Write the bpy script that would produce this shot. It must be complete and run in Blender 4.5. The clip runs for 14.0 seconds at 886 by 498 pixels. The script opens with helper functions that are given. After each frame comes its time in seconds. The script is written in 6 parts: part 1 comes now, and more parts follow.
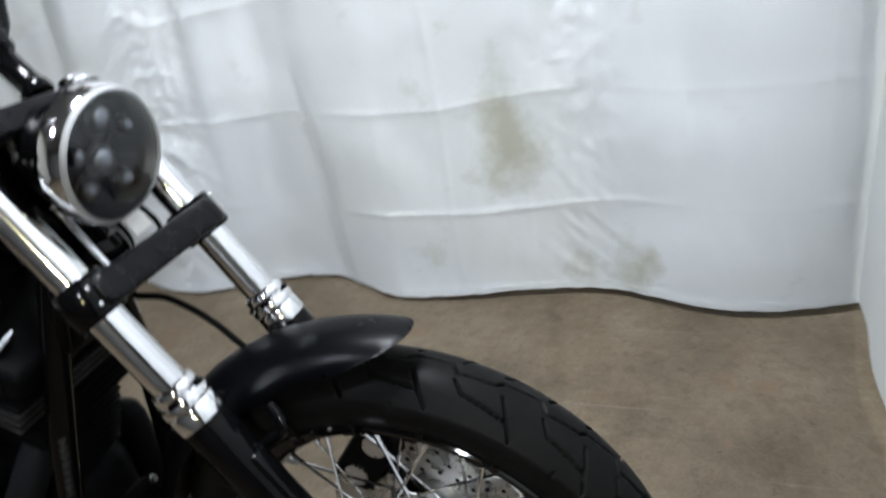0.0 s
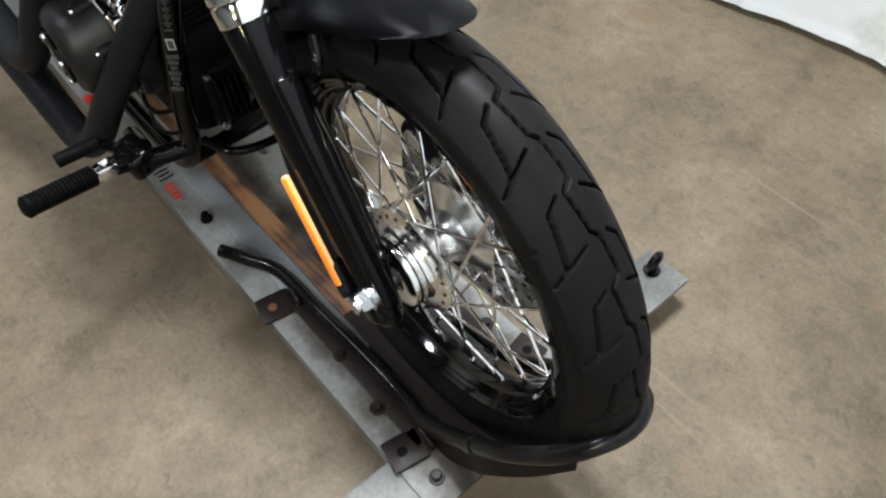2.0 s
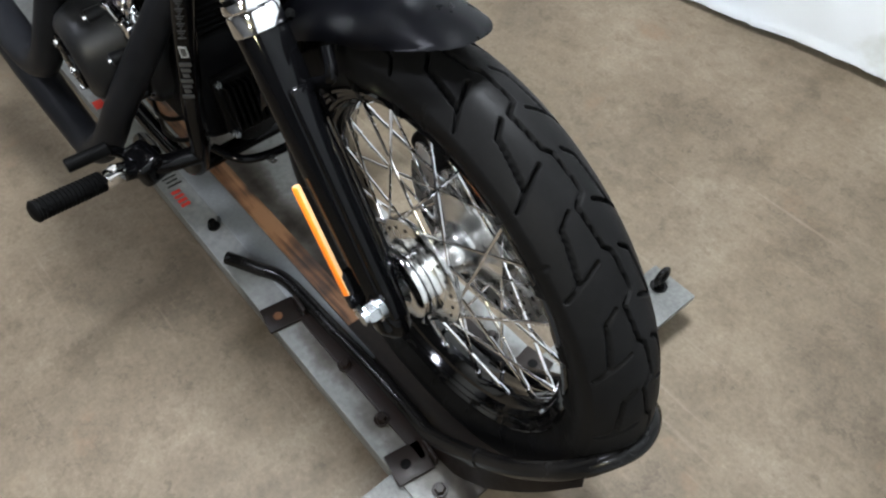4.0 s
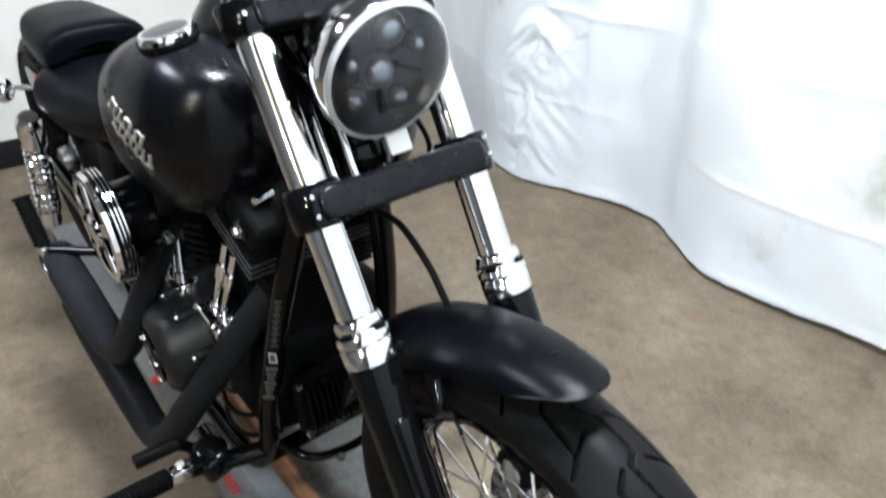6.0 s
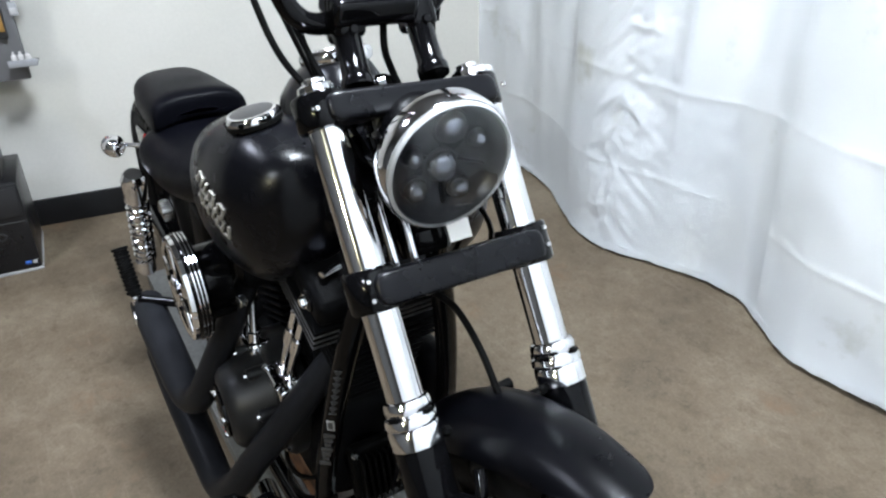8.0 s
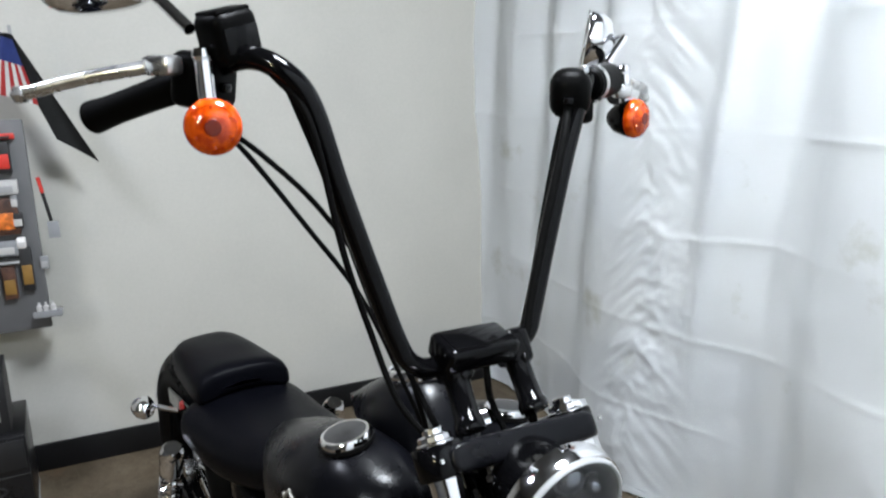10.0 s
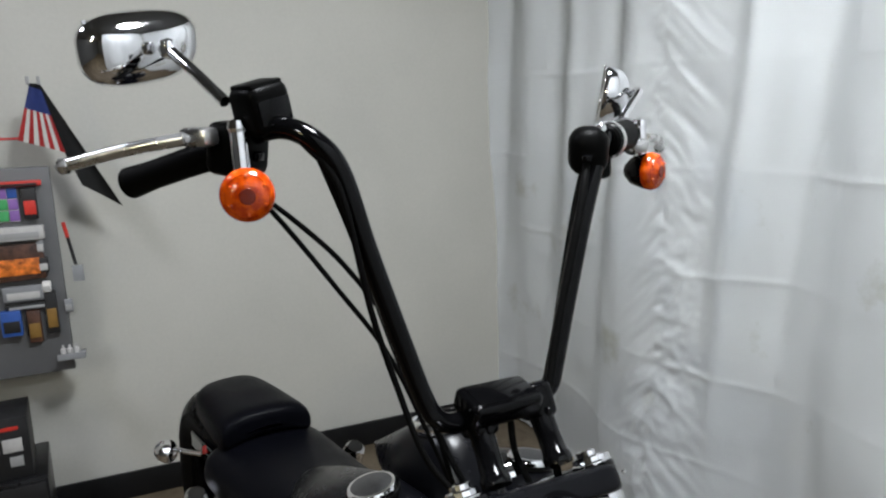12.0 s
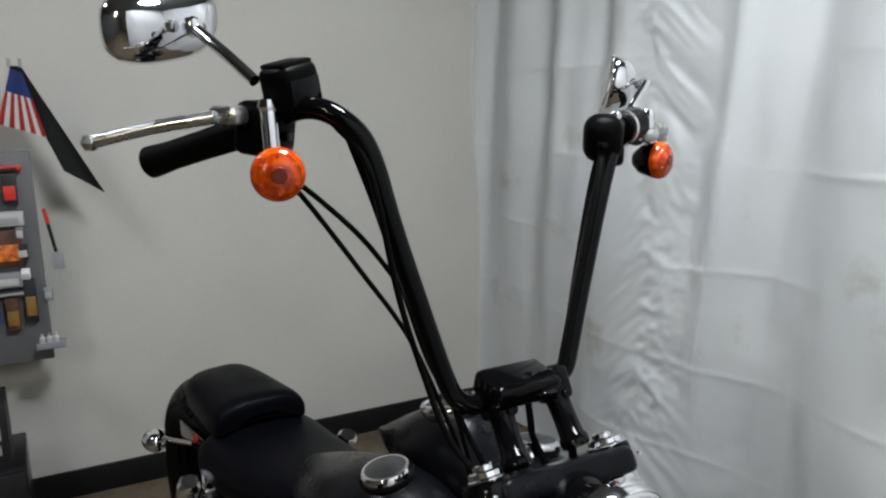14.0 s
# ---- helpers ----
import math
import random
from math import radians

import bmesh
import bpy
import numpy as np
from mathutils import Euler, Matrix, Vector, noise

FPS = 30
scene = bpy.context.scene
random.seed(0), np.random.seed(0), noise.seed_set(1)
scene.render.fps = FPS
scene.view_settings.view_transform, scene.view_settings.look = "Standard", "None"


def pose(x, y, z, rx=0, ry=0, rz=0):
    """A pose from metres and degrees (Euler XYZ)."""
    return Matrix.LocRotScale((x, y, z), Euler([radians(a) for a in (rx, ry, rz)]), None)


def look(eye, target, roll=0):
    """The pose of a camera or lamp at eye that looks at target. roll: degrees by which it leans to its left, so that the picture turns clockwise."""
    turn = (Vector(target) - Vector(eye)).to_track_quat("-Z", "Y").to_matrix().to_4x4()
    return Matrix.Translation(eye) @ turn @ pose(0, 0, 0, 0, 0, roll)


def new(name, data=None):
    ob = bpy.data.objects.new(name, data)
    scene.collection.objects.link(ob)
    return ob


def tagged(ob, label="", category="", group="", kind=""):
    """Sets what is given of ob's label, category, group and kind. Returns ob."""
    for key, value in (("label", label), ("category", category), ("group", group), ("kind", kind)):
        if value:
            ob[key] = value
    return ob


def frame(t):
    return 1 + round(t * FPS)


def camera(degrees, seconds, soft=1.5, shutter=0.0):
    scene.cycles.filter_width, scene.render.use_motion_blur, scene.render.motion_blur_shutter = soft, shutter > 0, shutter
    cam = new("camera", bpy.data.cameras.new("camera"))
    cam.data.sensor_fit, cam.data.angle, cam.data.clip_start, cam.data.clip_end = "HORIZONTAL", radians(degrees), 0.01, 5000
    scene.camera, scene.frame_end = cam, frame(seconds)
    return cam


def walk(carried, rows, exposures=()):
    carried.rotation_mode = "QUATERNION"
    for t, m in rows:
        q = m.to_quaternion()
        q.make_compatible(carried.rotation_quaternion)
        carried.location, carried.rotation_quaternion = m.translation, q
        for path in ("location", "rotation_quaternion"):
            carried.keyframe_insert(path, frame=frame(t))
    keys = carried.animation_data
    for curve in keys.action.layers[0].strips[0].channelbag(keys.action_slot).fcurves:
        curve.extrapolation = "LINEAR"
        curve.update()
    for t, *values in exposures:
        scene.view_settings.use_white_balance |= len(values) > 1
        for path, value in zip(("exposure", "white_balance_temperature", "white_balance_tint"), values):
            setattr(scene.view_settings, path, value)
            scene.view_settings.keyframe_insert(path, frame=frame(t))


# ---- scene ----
# ---- camera and its path ----
cam = camera(61.6, 14.0, soft=2.2, shutter=0.5)
PATH = [
    (0.0, look((0.329, -0.598, 1.217), (-0.327, 1.058, 0.308), -9.8)),
    (0.5, look((0.371, -0.487, 1.187), (-0.487, 0.936, 0.074), -1.4)),
]
# seconds, place, then yaw, pitch and lean
ROWS = [
    (1.0, 0.4079, -0.3743, 1.1876, 42.15, -46.55, 1.86),
    (1.5, 0.4460, -0.3561, 1.1883, 50.26, -50.87, -0.66),
    (2.0, 0.4447, -0.3579, 1.1854, 50.80, -52.71, -2.04),
    (4.5, 0.4308, -0.3667, 1.1851, 50.98, -51.01, -0.63),
    (5.0, 0.3866, -0.3866, 1.2085, 51.76, -44.35, -0.02),
    (5.5, 0.3477, -0.3996, 1.2290, 52.57, -38.93, -1.16),
    (6.0, 0.3298, -0.3993, 1.2573, 51.90, -33.44, -0.36),
    (6.5, 0.3346, -0.3873, 1.2841, 55.56, -29.89, -0.23),
    (7.0, 0.3463, -0.3820, 1.2924, 57.03, -29.15, -0.70),
    (7.5, 0.3494, -0.3773, 1.2946, 58.06, -29.40, -0.86),
    (8.0, 0.3449, -0.3680, 1.2979, 59.66, -29.33, -1.11),
    (8.5, 0.3147, -0.4008, 1.3236, 59.87, -27.25, -1.06),
    (9.0, 0.2781, -0.4710, 1.3909, 58.64, -21.05, -0.73),
    (9.2, 0.2684, -0.4876, 1.4114, 57.94, -18.86, -0.47),
    (11.3, 0.2452, -0.4916, 1.5039, 57.61, -12.34, -1.64),
    (11.5, 0.2470, -0.4967, 1.5043, 57.73, -12.16, -1.72),
    (12.0, 0.2577, -0.5086, 1.5065, 57.99, -12.06, -1.41),
    (12.5, 0.2596, -0.5268, 1.5086, 57.99, -12.17, -0.54),
    (13.0, 0.2567, -0.5390, 1.5072, 57.86, -11.92, -0.57),
    (13.5, 0.2467, -0.5438, 1.5029, 57.36, -12.17, -0.37),
    (14.0, 0.2293, -0.5674, 1.4949, 55.49, -12.48, -0.34),
]


def aimed(x, y, z, yaw, pitch, roll):
    """A camera pose from place, yaw to the left of +y, pitch up and lean to the left."""
    a, b = radians(yaw), radians(pitch)
    ahead = Vector((-math.sin(a) * math.cos(b), math.cos(a) * math.cos(b), math.sin(b)))
    return look((x, y, z), Vector((x, y, z)) + ahead, roll)


PATH += [(r[0], aimed(*r[1:])) for r in ROWS]
# seconds, stops, kelvin and tint of the camera's own balance
EXPOSURES = [(0.0, 0.04, 6350, 10), (0.5, -0.10, 6450, 10), (1.0, 0.0, 6500, 10), (1.35, 0.4, 6600, 10), (2.0, 0.69, 6600, 10), (4.4, 0.7, 6250, 10),
             (5.0, 0.92, 6150, 10), (5.6, 0.96, 6150, 10), (6.1, 0.80, 6200, 10), (6.6, 0.68, 6200, 10), (7.5, 0.58, 6150, 10), (8.1, 0.53, 6150, 10), (9.0, 0.47, 6200, 10), (9.3, 0.40, 6250, 10),
             (10.6, -0.5, 6400, 10), (11.4, -0.63, 6500, 10), (12.5, -0.65, 6600, 10), (13.0, -0.80, 6600, 10), (14.0, -0.82, 6600, 10)]
walk(cam, PATH, EXPOSURES)

# ---- world and lamps ----
world = bpy.data.worlds.new("world")
scene.world = world
world.use_nodes = True
world.node_tree.nodes["Background"].inputs[0].default_value = (0.9, 0.95, 1.0, 1)
world.node_tree.nodes["Background"].inputs[1].default_value = 0.008


# ---- materials ----
def nodes_of(name):
    m = bpy.data.materials.new(name)
    m.use_nodes = True
    return m, m.node_tree.nodes, m.node_tree.links, m.node_tree.nodes["Principled BSDF"]


def surface(name, colour, rough=0.5, metal=0.0, vary=0.12, scale=6.0, fine=60.0, bump=0.0, rough_vary=0.1, spec=0.5, coat=0.0, tint=None, bump_scale=None, ior=1.45):
    """A surface with noise at two sizes in colour and gloss, and a fine relief."""
    m, n, l, b = nodes_of(name)
    tex = n.new("ShaderNodeTexCoord")
    big = n.new("ShaderNodeTexNoise")
    big.inputs["Scale"].default_value, big.inputs["Detail"].default_value = scale, 6
    small = n.new("ShaderNodeTexNoise")
    small.inputs["Scale"].default_value, small.inputs["Detail"].default_value = fine, 4
    for x in (big, small):
        l.new(tex.outputs["Object"], x.inputs["Vector"])
    mix = n.new("ShaderNodeMath")
    mix.operation = "ADD"
    half = n.new("ShaderNodeMath")
    half.operation, half.inputs[1].default_value = "MULTIPLY", 0.5
    l.new(small.outputs["Fac"], half.inputs[0])
    l.new(big.outputs["Fac"], mix.inputs[0])
    l.new(half.outputs[0], mix.inputs[1])
    ramp = n.new("ShaderNodeValToRGB")
    lo = tint or [c * (1 - vary) for c in colour]
    hi = [min(1, c * (1 + vary)) for c in colour]
    ramp.color_ramp.elements[0].position, ramp.color_ramp.elements[1].position = 0.5, 1.0
    ramp.color_ramp.elements[0].color, ramp.color_ramp.elements[1].color = (*lo, 1), (*hi, 1)
    l.new(mix.outputs[0], ramp.inputs["Fac"])
    l.new(ramp.outputs["Color"], b.inputs["Base Color"])
    gloss = n.new("ShaderNodeMapRange")
    gloss.inputs["From Min"].default_value, gloss.inputs["From Max"].default_value = 0.45, 1.05
    gloss.inputs["To Min"].default_value, gloss.inputs["To Max"].default_value = max(0.02, rough - rough_vary), min(1, rough + rough_vary)
    l.new(mix.outputs[0], gloss.inputs["Value"])
    l.new(gloss.outputs["Result"], b.inputs["Roughness"])
    b.inputs["Metallic"].default_value = metal
    b.inputs["IOR"].default_value = ior
    b.inputs["Specular IOR Level"].default_value = spec
    b.inputs["Coat Weight"].default_value = coat
    if bump:
        relief = n.new("ShaderNodeTexNoise")
        relief.inputs["Scale"].default_value, relief.inputs["Detail"].default_value = bump_scale or fine * 2, 5
        l.new(tex.outputs["Object"], relief.inputs["Vector"])
        bp = n.new("ShaderNodeBump")
        bp.inputs["Strength"].default_value, bp.inputs["Distance"].default_value = bump, 0.002
        l.new(relief.outputs["Fac"], bp.inputs["Height"])
        l.new(bp.outputs["Normal"], b.inputs["Normal"])
    return m


def glowing(name, colour, strength):
    m, n, l, b = nodes_of(name)
    b.inputs["Base Color"].default_value = (0.8, 0.8, 0.8, 1)
    b.inputs["Emission Color"].default_value = (*colour, 1)
    b.inputs["Emission Strength"].default_value = strength
    return m


CHROME = surface("chrome", (0.8, 0.8, 0.82), 0.07, 1.0, vary=0.03, rough_vary=0.03)
STEEL = surface("bright_steel", (0.55, 0.55, 0.55), 0.28, 1.0, vary=0.1, scale=30)
BRUSHED = surface("brushed_steel", (0.13, 0.13, 0.135), 0.38, 1.0, vary=0.25, scale=30, fine=160, bump=0.05)
DULL_EDGE = surface("machined_edge", (0.16, 0.16, 0.16), 0.35, 0.9, vary=0.2, scale=40)
CASE_GREY = surface("grey_black_casting", (0.0088, 0.0092, 0.0102), 0.40, 0.0, vary=0.25, bump=0.2, fine=150, spec=0.25)
ALLOY = surface("cast_alloy", (0.85, 0.85, 0.84), 0.2, 1.0, vary=0.15, scale=25, bump=0.1)
GLOSS_BLACK = surface("gloss_black_paint", (0.0018, 0.0018, 0.0021), 0.09, 0.0, vary=0.2, rough_vary=0.04, spec=0.6, ior=1.22)
MATT_BLACK = surface("satin_black_paint", (0.0022, 0.0023, 0.0033), 0.28, 0.0, vary=0.15, rough_vary=0.03, spec=0.5, ior=1.27)
ENGINE_BLACK = surface("wrinkle_black_casting", (0.0028, 0.0029, 0.0033), 0.42, 0.0, vary=0.2, bump=0.25, fine=150, spec=0.26, ior=1.15)
PIPE_BLACK = surface("matt_ceramic_black", (0.0095, 0.010, 0.0117), 0.42, 0.0, vary=0.25, scale=14, rough_vary=0.08, bump=0.05, spec=0.26, ior=1.2)
RUBBER = surface("tyre_rubber", (0.0052, 0.0051, 0.0051), 0.46, 0.0, vary=0.35, scale=9, rough_vary=0.12, bump=0.12, fine=200, spec=0.3, ior=1.16)
GRIP = surface("black_rubber", (0.003, 0.003, 0.003), 0.5, 0.0, vary=0.2, bump=0.15, fine=180, spec=0.26, ior=1.15)
VINYL = surface("black_vinyl", (0.0016, 0.0017, 0.0028), 0.37, 0.0, vary=0.2, bump=0.3, fine=260, bump_scale=420, rough_vary=0.08, spec=0.3, ior=1.15)
PLASTIC = surface("black_plastic", (0.002, 0.002, 0.002), 0.38, 0.0, vary=0.2, bump=0.08, fine=120, spec=0.26, ior=1.15)
GALV = surface("galvanised_steel", (0.098, 0.099, 0.095), 0.55, 0.1, vary=0.6, scale=9, fine=140, rough_vary=0.15, bump=0.06)
RUST = surface("rusty_strip", (0.16, 0.066, 0.022), 0.7, 0.1, vary=0.8, scale=9, fine=60, tint=(0.012, 0.008, 0.006), bump=0.3)
GALV_BRIGHT = surface("rolled_bright_steel", (0.19, 0.20, 0.205), 0.38, 0.4, vary=0.2, scale=6, fine=140, rough_vary=0.1, bump=0.03)


def greasy_shaded_galvanised():
    """Galvanised plate, pale at its edges; brown-black grease and the wheel's shade are painted along its track."""
    m, n, l, b = nodes_of("greasy_shaded_galvanised_plate")
    tex, sep = n.new("ShaderNodeTexCoord"), n.new("ShaderNodeSeparateXYZ")
    l.new(tex.outputs["Object"], sep.inputs[0])
    off, blot, grain = n.new("ShaderNodeMath"), n.new("ShaderNodeTexNoise"), n.new("ShaderNodeTexNoise")
    off.operation = "ABSOLUTE"
    l.new(sep.outputs["Y"], off.inputs[0])
    blot.inputs["Scale"].default_value, blot.inputs["Detail"].default_value, blot.inputs["Roughness"].default_value = 14, 8, 0.65
    grain.inputs["Scale"].default_value, grain.inputs["Detail"].default_value = 90, 6
    for x in (blot, grain):
        l.new(tex.outputs["Object"], x.inputs["Vector"])
    edge = n.new("ShaderNodeMath")
    edge.operation, edge.inputs[1].default_value, edge.inputs[2].default_value = "MULTIPLY_ADD", 9.0, -0.90
    l.new(off.outputs[0], edge.inputs[0])
    both = n.new("ShaderNodeMath")
    both.operation = "ADD"
    l.new(edge.outputs[0], both.inputs[0])
    l.new(blot.outputs["Fac"], both.inputs[1])
    # grease and painted shade lie round the chock alone; the plate behind stays clean
    clean, sum_up = n.new("ShaderNodeMapRange"), n.new("ShaderNodeMath")
    for key, value in (("From Min", -0.22), ("From Max", -0.42), ("To Min", 0.0), ("To Max", 0.85)):
        clean.inputs[key].default_value = value
    l.new(sep.outputs["X"], clean.inputs["Value"])
    sum_up.operation = "ADD"
    l.new(both.outputs[0], sum_up.inputs[0])
    l.new(clean.outputs["Result"], sum_up.inputs[1])
    both = sum_up
    ramp = n.new("ShaderNodeValToRGB")
    stops = ((0.36, (0.016, 0.012, 0.009)), (0.58, (0.046, 0.041, 0.034)), (0.78, (0.080, 0.077, 0.070)), (0.96, (0.150, 0.154, 0.150)))
    ramp.color_ramp.elements.new(0.5), ramp.color_ramp.elements.new(0.6)
    for e, (p, c) in zip(ramp.color_ramp.elements, stops):
        e.position, e.color = p, (*c, 1)
    l.new(both.outputs[0], ramp.inputs["Fac"])
    fine, mix = n.new("ShaderNodeMapRange"), n.new("ShaderNodeMix")
    fine.inputs["To Min"].default_value, fine.inputs["To Max"].default_value = 0.6, 1.4
    l.new(grain.outputs["Fac"], fine.inputs["Value"])
    mix.data_type, mix.blend_type, mix.inputs[0].default_value = "RGBA", "MULTIPLY", 1.0
    l.new(ramp.outputs["Color"], mix.inputs[6])
    l.new(fine.outputs["Result"], mix.inputs[7])
    l.new(mix.outputs[2], b.inputs["Base Color"])
    rough = n.new("ShaderNodeMapRange")
    rough.inputs["To Min"].default_value, rough.inputs["To Max"].default_value = 0.34, 0.62
    l.new(blot.outputs["Fac"], rough.inputs["Value"])
    l.new(rough.outputs["Result"], b.inputs["Roughness"])
    b.inputs["Metallic"].default_value = 0.05
    b.inputs["Specular IOR Level"].default_value = 0.3
    bp = n.new("ShaderNodeBump")
    bp.inputs["Strength"].default_value, bp.inputs["Distance"].default_value = 0.15, 0.001
    l.new(grain.outputs["Fac"], bp.inputs["Height"])
    l.new(bp.outputs["Normal"], b.inputs["Normal"])
    return m


GALV_GREASY_SHADED = greasy_shaded_galvanised()


def streaked_rust():
    """Rust and dark grease drawn out along the strip."""
    m, n, l, b = nodes_of("streaked_rust")
    tex, mp = n.new("ShaderNodeTexCoord"), n.new("ShaderNodeMapping")
    mp.inputs["Scale"].default_value = (5, 90, 1)
    l.new(tex.outputs["Object"], mp.inputs["Vector"])
    grain, blot, mix, ramp = n.new("ShaderNodeTexNoise"), n.new("ShaderNodeTexNoise"), n.new("ShaderNodeMath"), n.new("ShaderNodeValToRGB")
    grain.inputs["Scale"].default_value, grain.inputs["Detail"].default_value = 1.0, 6
    blot.inputs["Scale"].default_value, blot.inputs["Detail"].default_value = 11, 6
    l.new(mp.outputs[0], grain.inputs["Vector"])
    l.new(tex.outputs["Object"], blot.inputs["Vector"])
    mix.operation = "ADD"
    l.new(grain.outputs["Fac"], mix.inputs[0])
    l.new(blot.outputs["Fac"], mix.inputs[1])
    stops = ((0.72, (0.014, 0.008, 0.005)), (0.85, (0.055, 0.026, 0.012)), (0.96, (0.125, 0.056, 0.024)), (1.15, (0.25, 0.125, 0.058)))
    ramp.color_ramp.elements.new(0.5), ramp.color_ramp.elements.new(0.6)
    for e, (p, c) in zip(ramp.color_ramp.elements, stops):
        e.position, e.color = min(1, p - 0.35), (*c, 1)
    shift = n.new("ShaderNodeMath")
    shift.operation, shift.inputs[1].default_value = "SUBTRACT", 0.35
    l.new(mix.outputs[0], shift.inputs[0])
    l.new(shift.outputs[0], ramp.inputs["Fac"])
    l.new(ramp.outputs["Color"], b.inputs["Base Color"])
    b.inputs["Roughness"].default_value = 0.6
    bp = n.new("ShaderNodeBump")
    bp.inputs["Strength"].default_value, bp.inputs["Distance"].default_value = 0.3, 0.002
    l.new(mix.outputs[0], bp.inputs["Height"])
    l.new(bp.outputs["Normal"], b.inputs["Normal"])
    return m


STRIP_RUST = streaked_rust()
BLACK_STEEL = surface("worn_black_steel", (0.0045, 0.0043, 0.0042), 0.2, 0.0, vary=0.6, scale=20, fine=120, bump=0.08, rough_vary=0.1, spec=0.4, ior=1.3)
RUSTED_BLACK = surface("rust_bitten_black_steel", (0.0055, 0.0042, 0.0036), 0.42, 0.0, vary=0.7, scale=30, fine=150, tint=(0.011, 0.0065, 0.005), bump=0.2, spec=0.25)
RIM_BLACK = surface("gloss_black_rim", (0.002, 0.002, 0.0022), 0.08, 0.0, vary=0.2, rough_vary=0.03, spec=0.5)
ZINC = surface("zinc_plated_steel", (0.55, 0.58, 0.6), 0.25, 1.0, vary=0.1)
WHITE_TAG = surface("white_plastic", (0.75, 0.75, 0.73), 0.5, vary=0.05)
DIM_TEXT = surface("dim_grey_print", (0.03, 0.03, 0.03), 0.6, vary=0.2, scale=40)
GREY_TEXT = surface("grey_print", (0.28, 0.28, 0.28), 0.6, vary=0.1)
RED_PRINT = surface("red_print", (0.5, 0.03, 0.02), 0.5, vary=0.2, scale=40)
RED_LENS = surface("red_lens", (0.45, 0.02, 0.02), 0.2, vary=0.1)
AMBER_REFLECTOR = surface("amber_reflector", (0.85, 0.19, 0.01), 0.35, vary=0.08, scale=40, fine=300, bump=0.2)
PALE_EDGE = surface("reflector_edge", (0.62, 0.34, 0.16), 0.4, vary=0.05)
EMBLEM_METAL = surface("antique_silver", (0.24, 0.23, 0.205), 0.62, 0.5, vary=0.35, scale=60, fine=200, bump=0.3)


def amber_lens():
    m, n, l, b = nodes_of("amber_lens")
    tex, wave, ramp = n.new("ShaderNodeTexCoord"), n.new("ShaderNodeTexNoise"), n.new("ShaderNodeValToRGB")
    wave.inputs["Scale"].default_value, wave.inputs["Detail"].default_value = 110, 2
    l.new(tex.outputs["Object"], wave.inputs["Vector"])
    ramp.color_ramp.elements[0].position, ramp.color_ramp.elements[1].position = 0.38, 0.62
    ramp.color_ramp.elements[0].color, ramp.color_ramp.elements[1].color = (0.36, 0.030, 0.001, 1), (0.58, 0.074, 0.0015, 1)
    l.new(wave.outputs["Fac"], ramp.inputs["Fac"])
    l.new(ramp.outputs["Color"], b.inputs["Base Color"])
    b.inputs["Roughness"].default_value = 0.12
    return m


def clear_glass():
    """Thin clear cover: see-through, with a glossy face."""
    m, n, l, b = nodes_of("clear_glass")
    out = n["Material Output"]
    see, shine, mix, fr = n.new("ShaderNodeBsdfTransparent"), n.new("ShaderNodeBsdfGlossy"), n.new("ShaderNodeMixShader"), n.new("ShaderNodeFresnel")
    see.inputs[0].default_value = (0.88, 0.9, 0.92, 1)
    shine.inputs["Roughness"].default_value = 0.03
    fr.inputs[0].default_value = 1.5
    l.new(fr.outputs[0], mix.inputs[0])
    l.new(see.outputs[0], mix.inputs[1])
    l.new(shine.outputs[0], mix.inputs[2])
    l.new(mix.outputs[0], out.inputs[0])
    return m


AMBER_DARK = surface("deep_amber", (0.13, 0.010, 0.0005), 0.15, vary=0.2, scale=80)
RIM_REFLECTION = surface("pale_rim_reflection", (0.27, 0.275, 0.28), 0.3, vary=0.1)
AMBER = amber_lens()
GLASS = clear_glass()
REFLECTOR_BOWL = surface("dark_headlamp_bowl", (0.020, 0.0205, 0.0225), 0.35, 0.0, vary=0.3, spec=0.3)
LED_LENS = surface("led_projector_lens", (0.20, 0.205, 0.225), 0.06, 0.85, vary=0.25, scale=60)


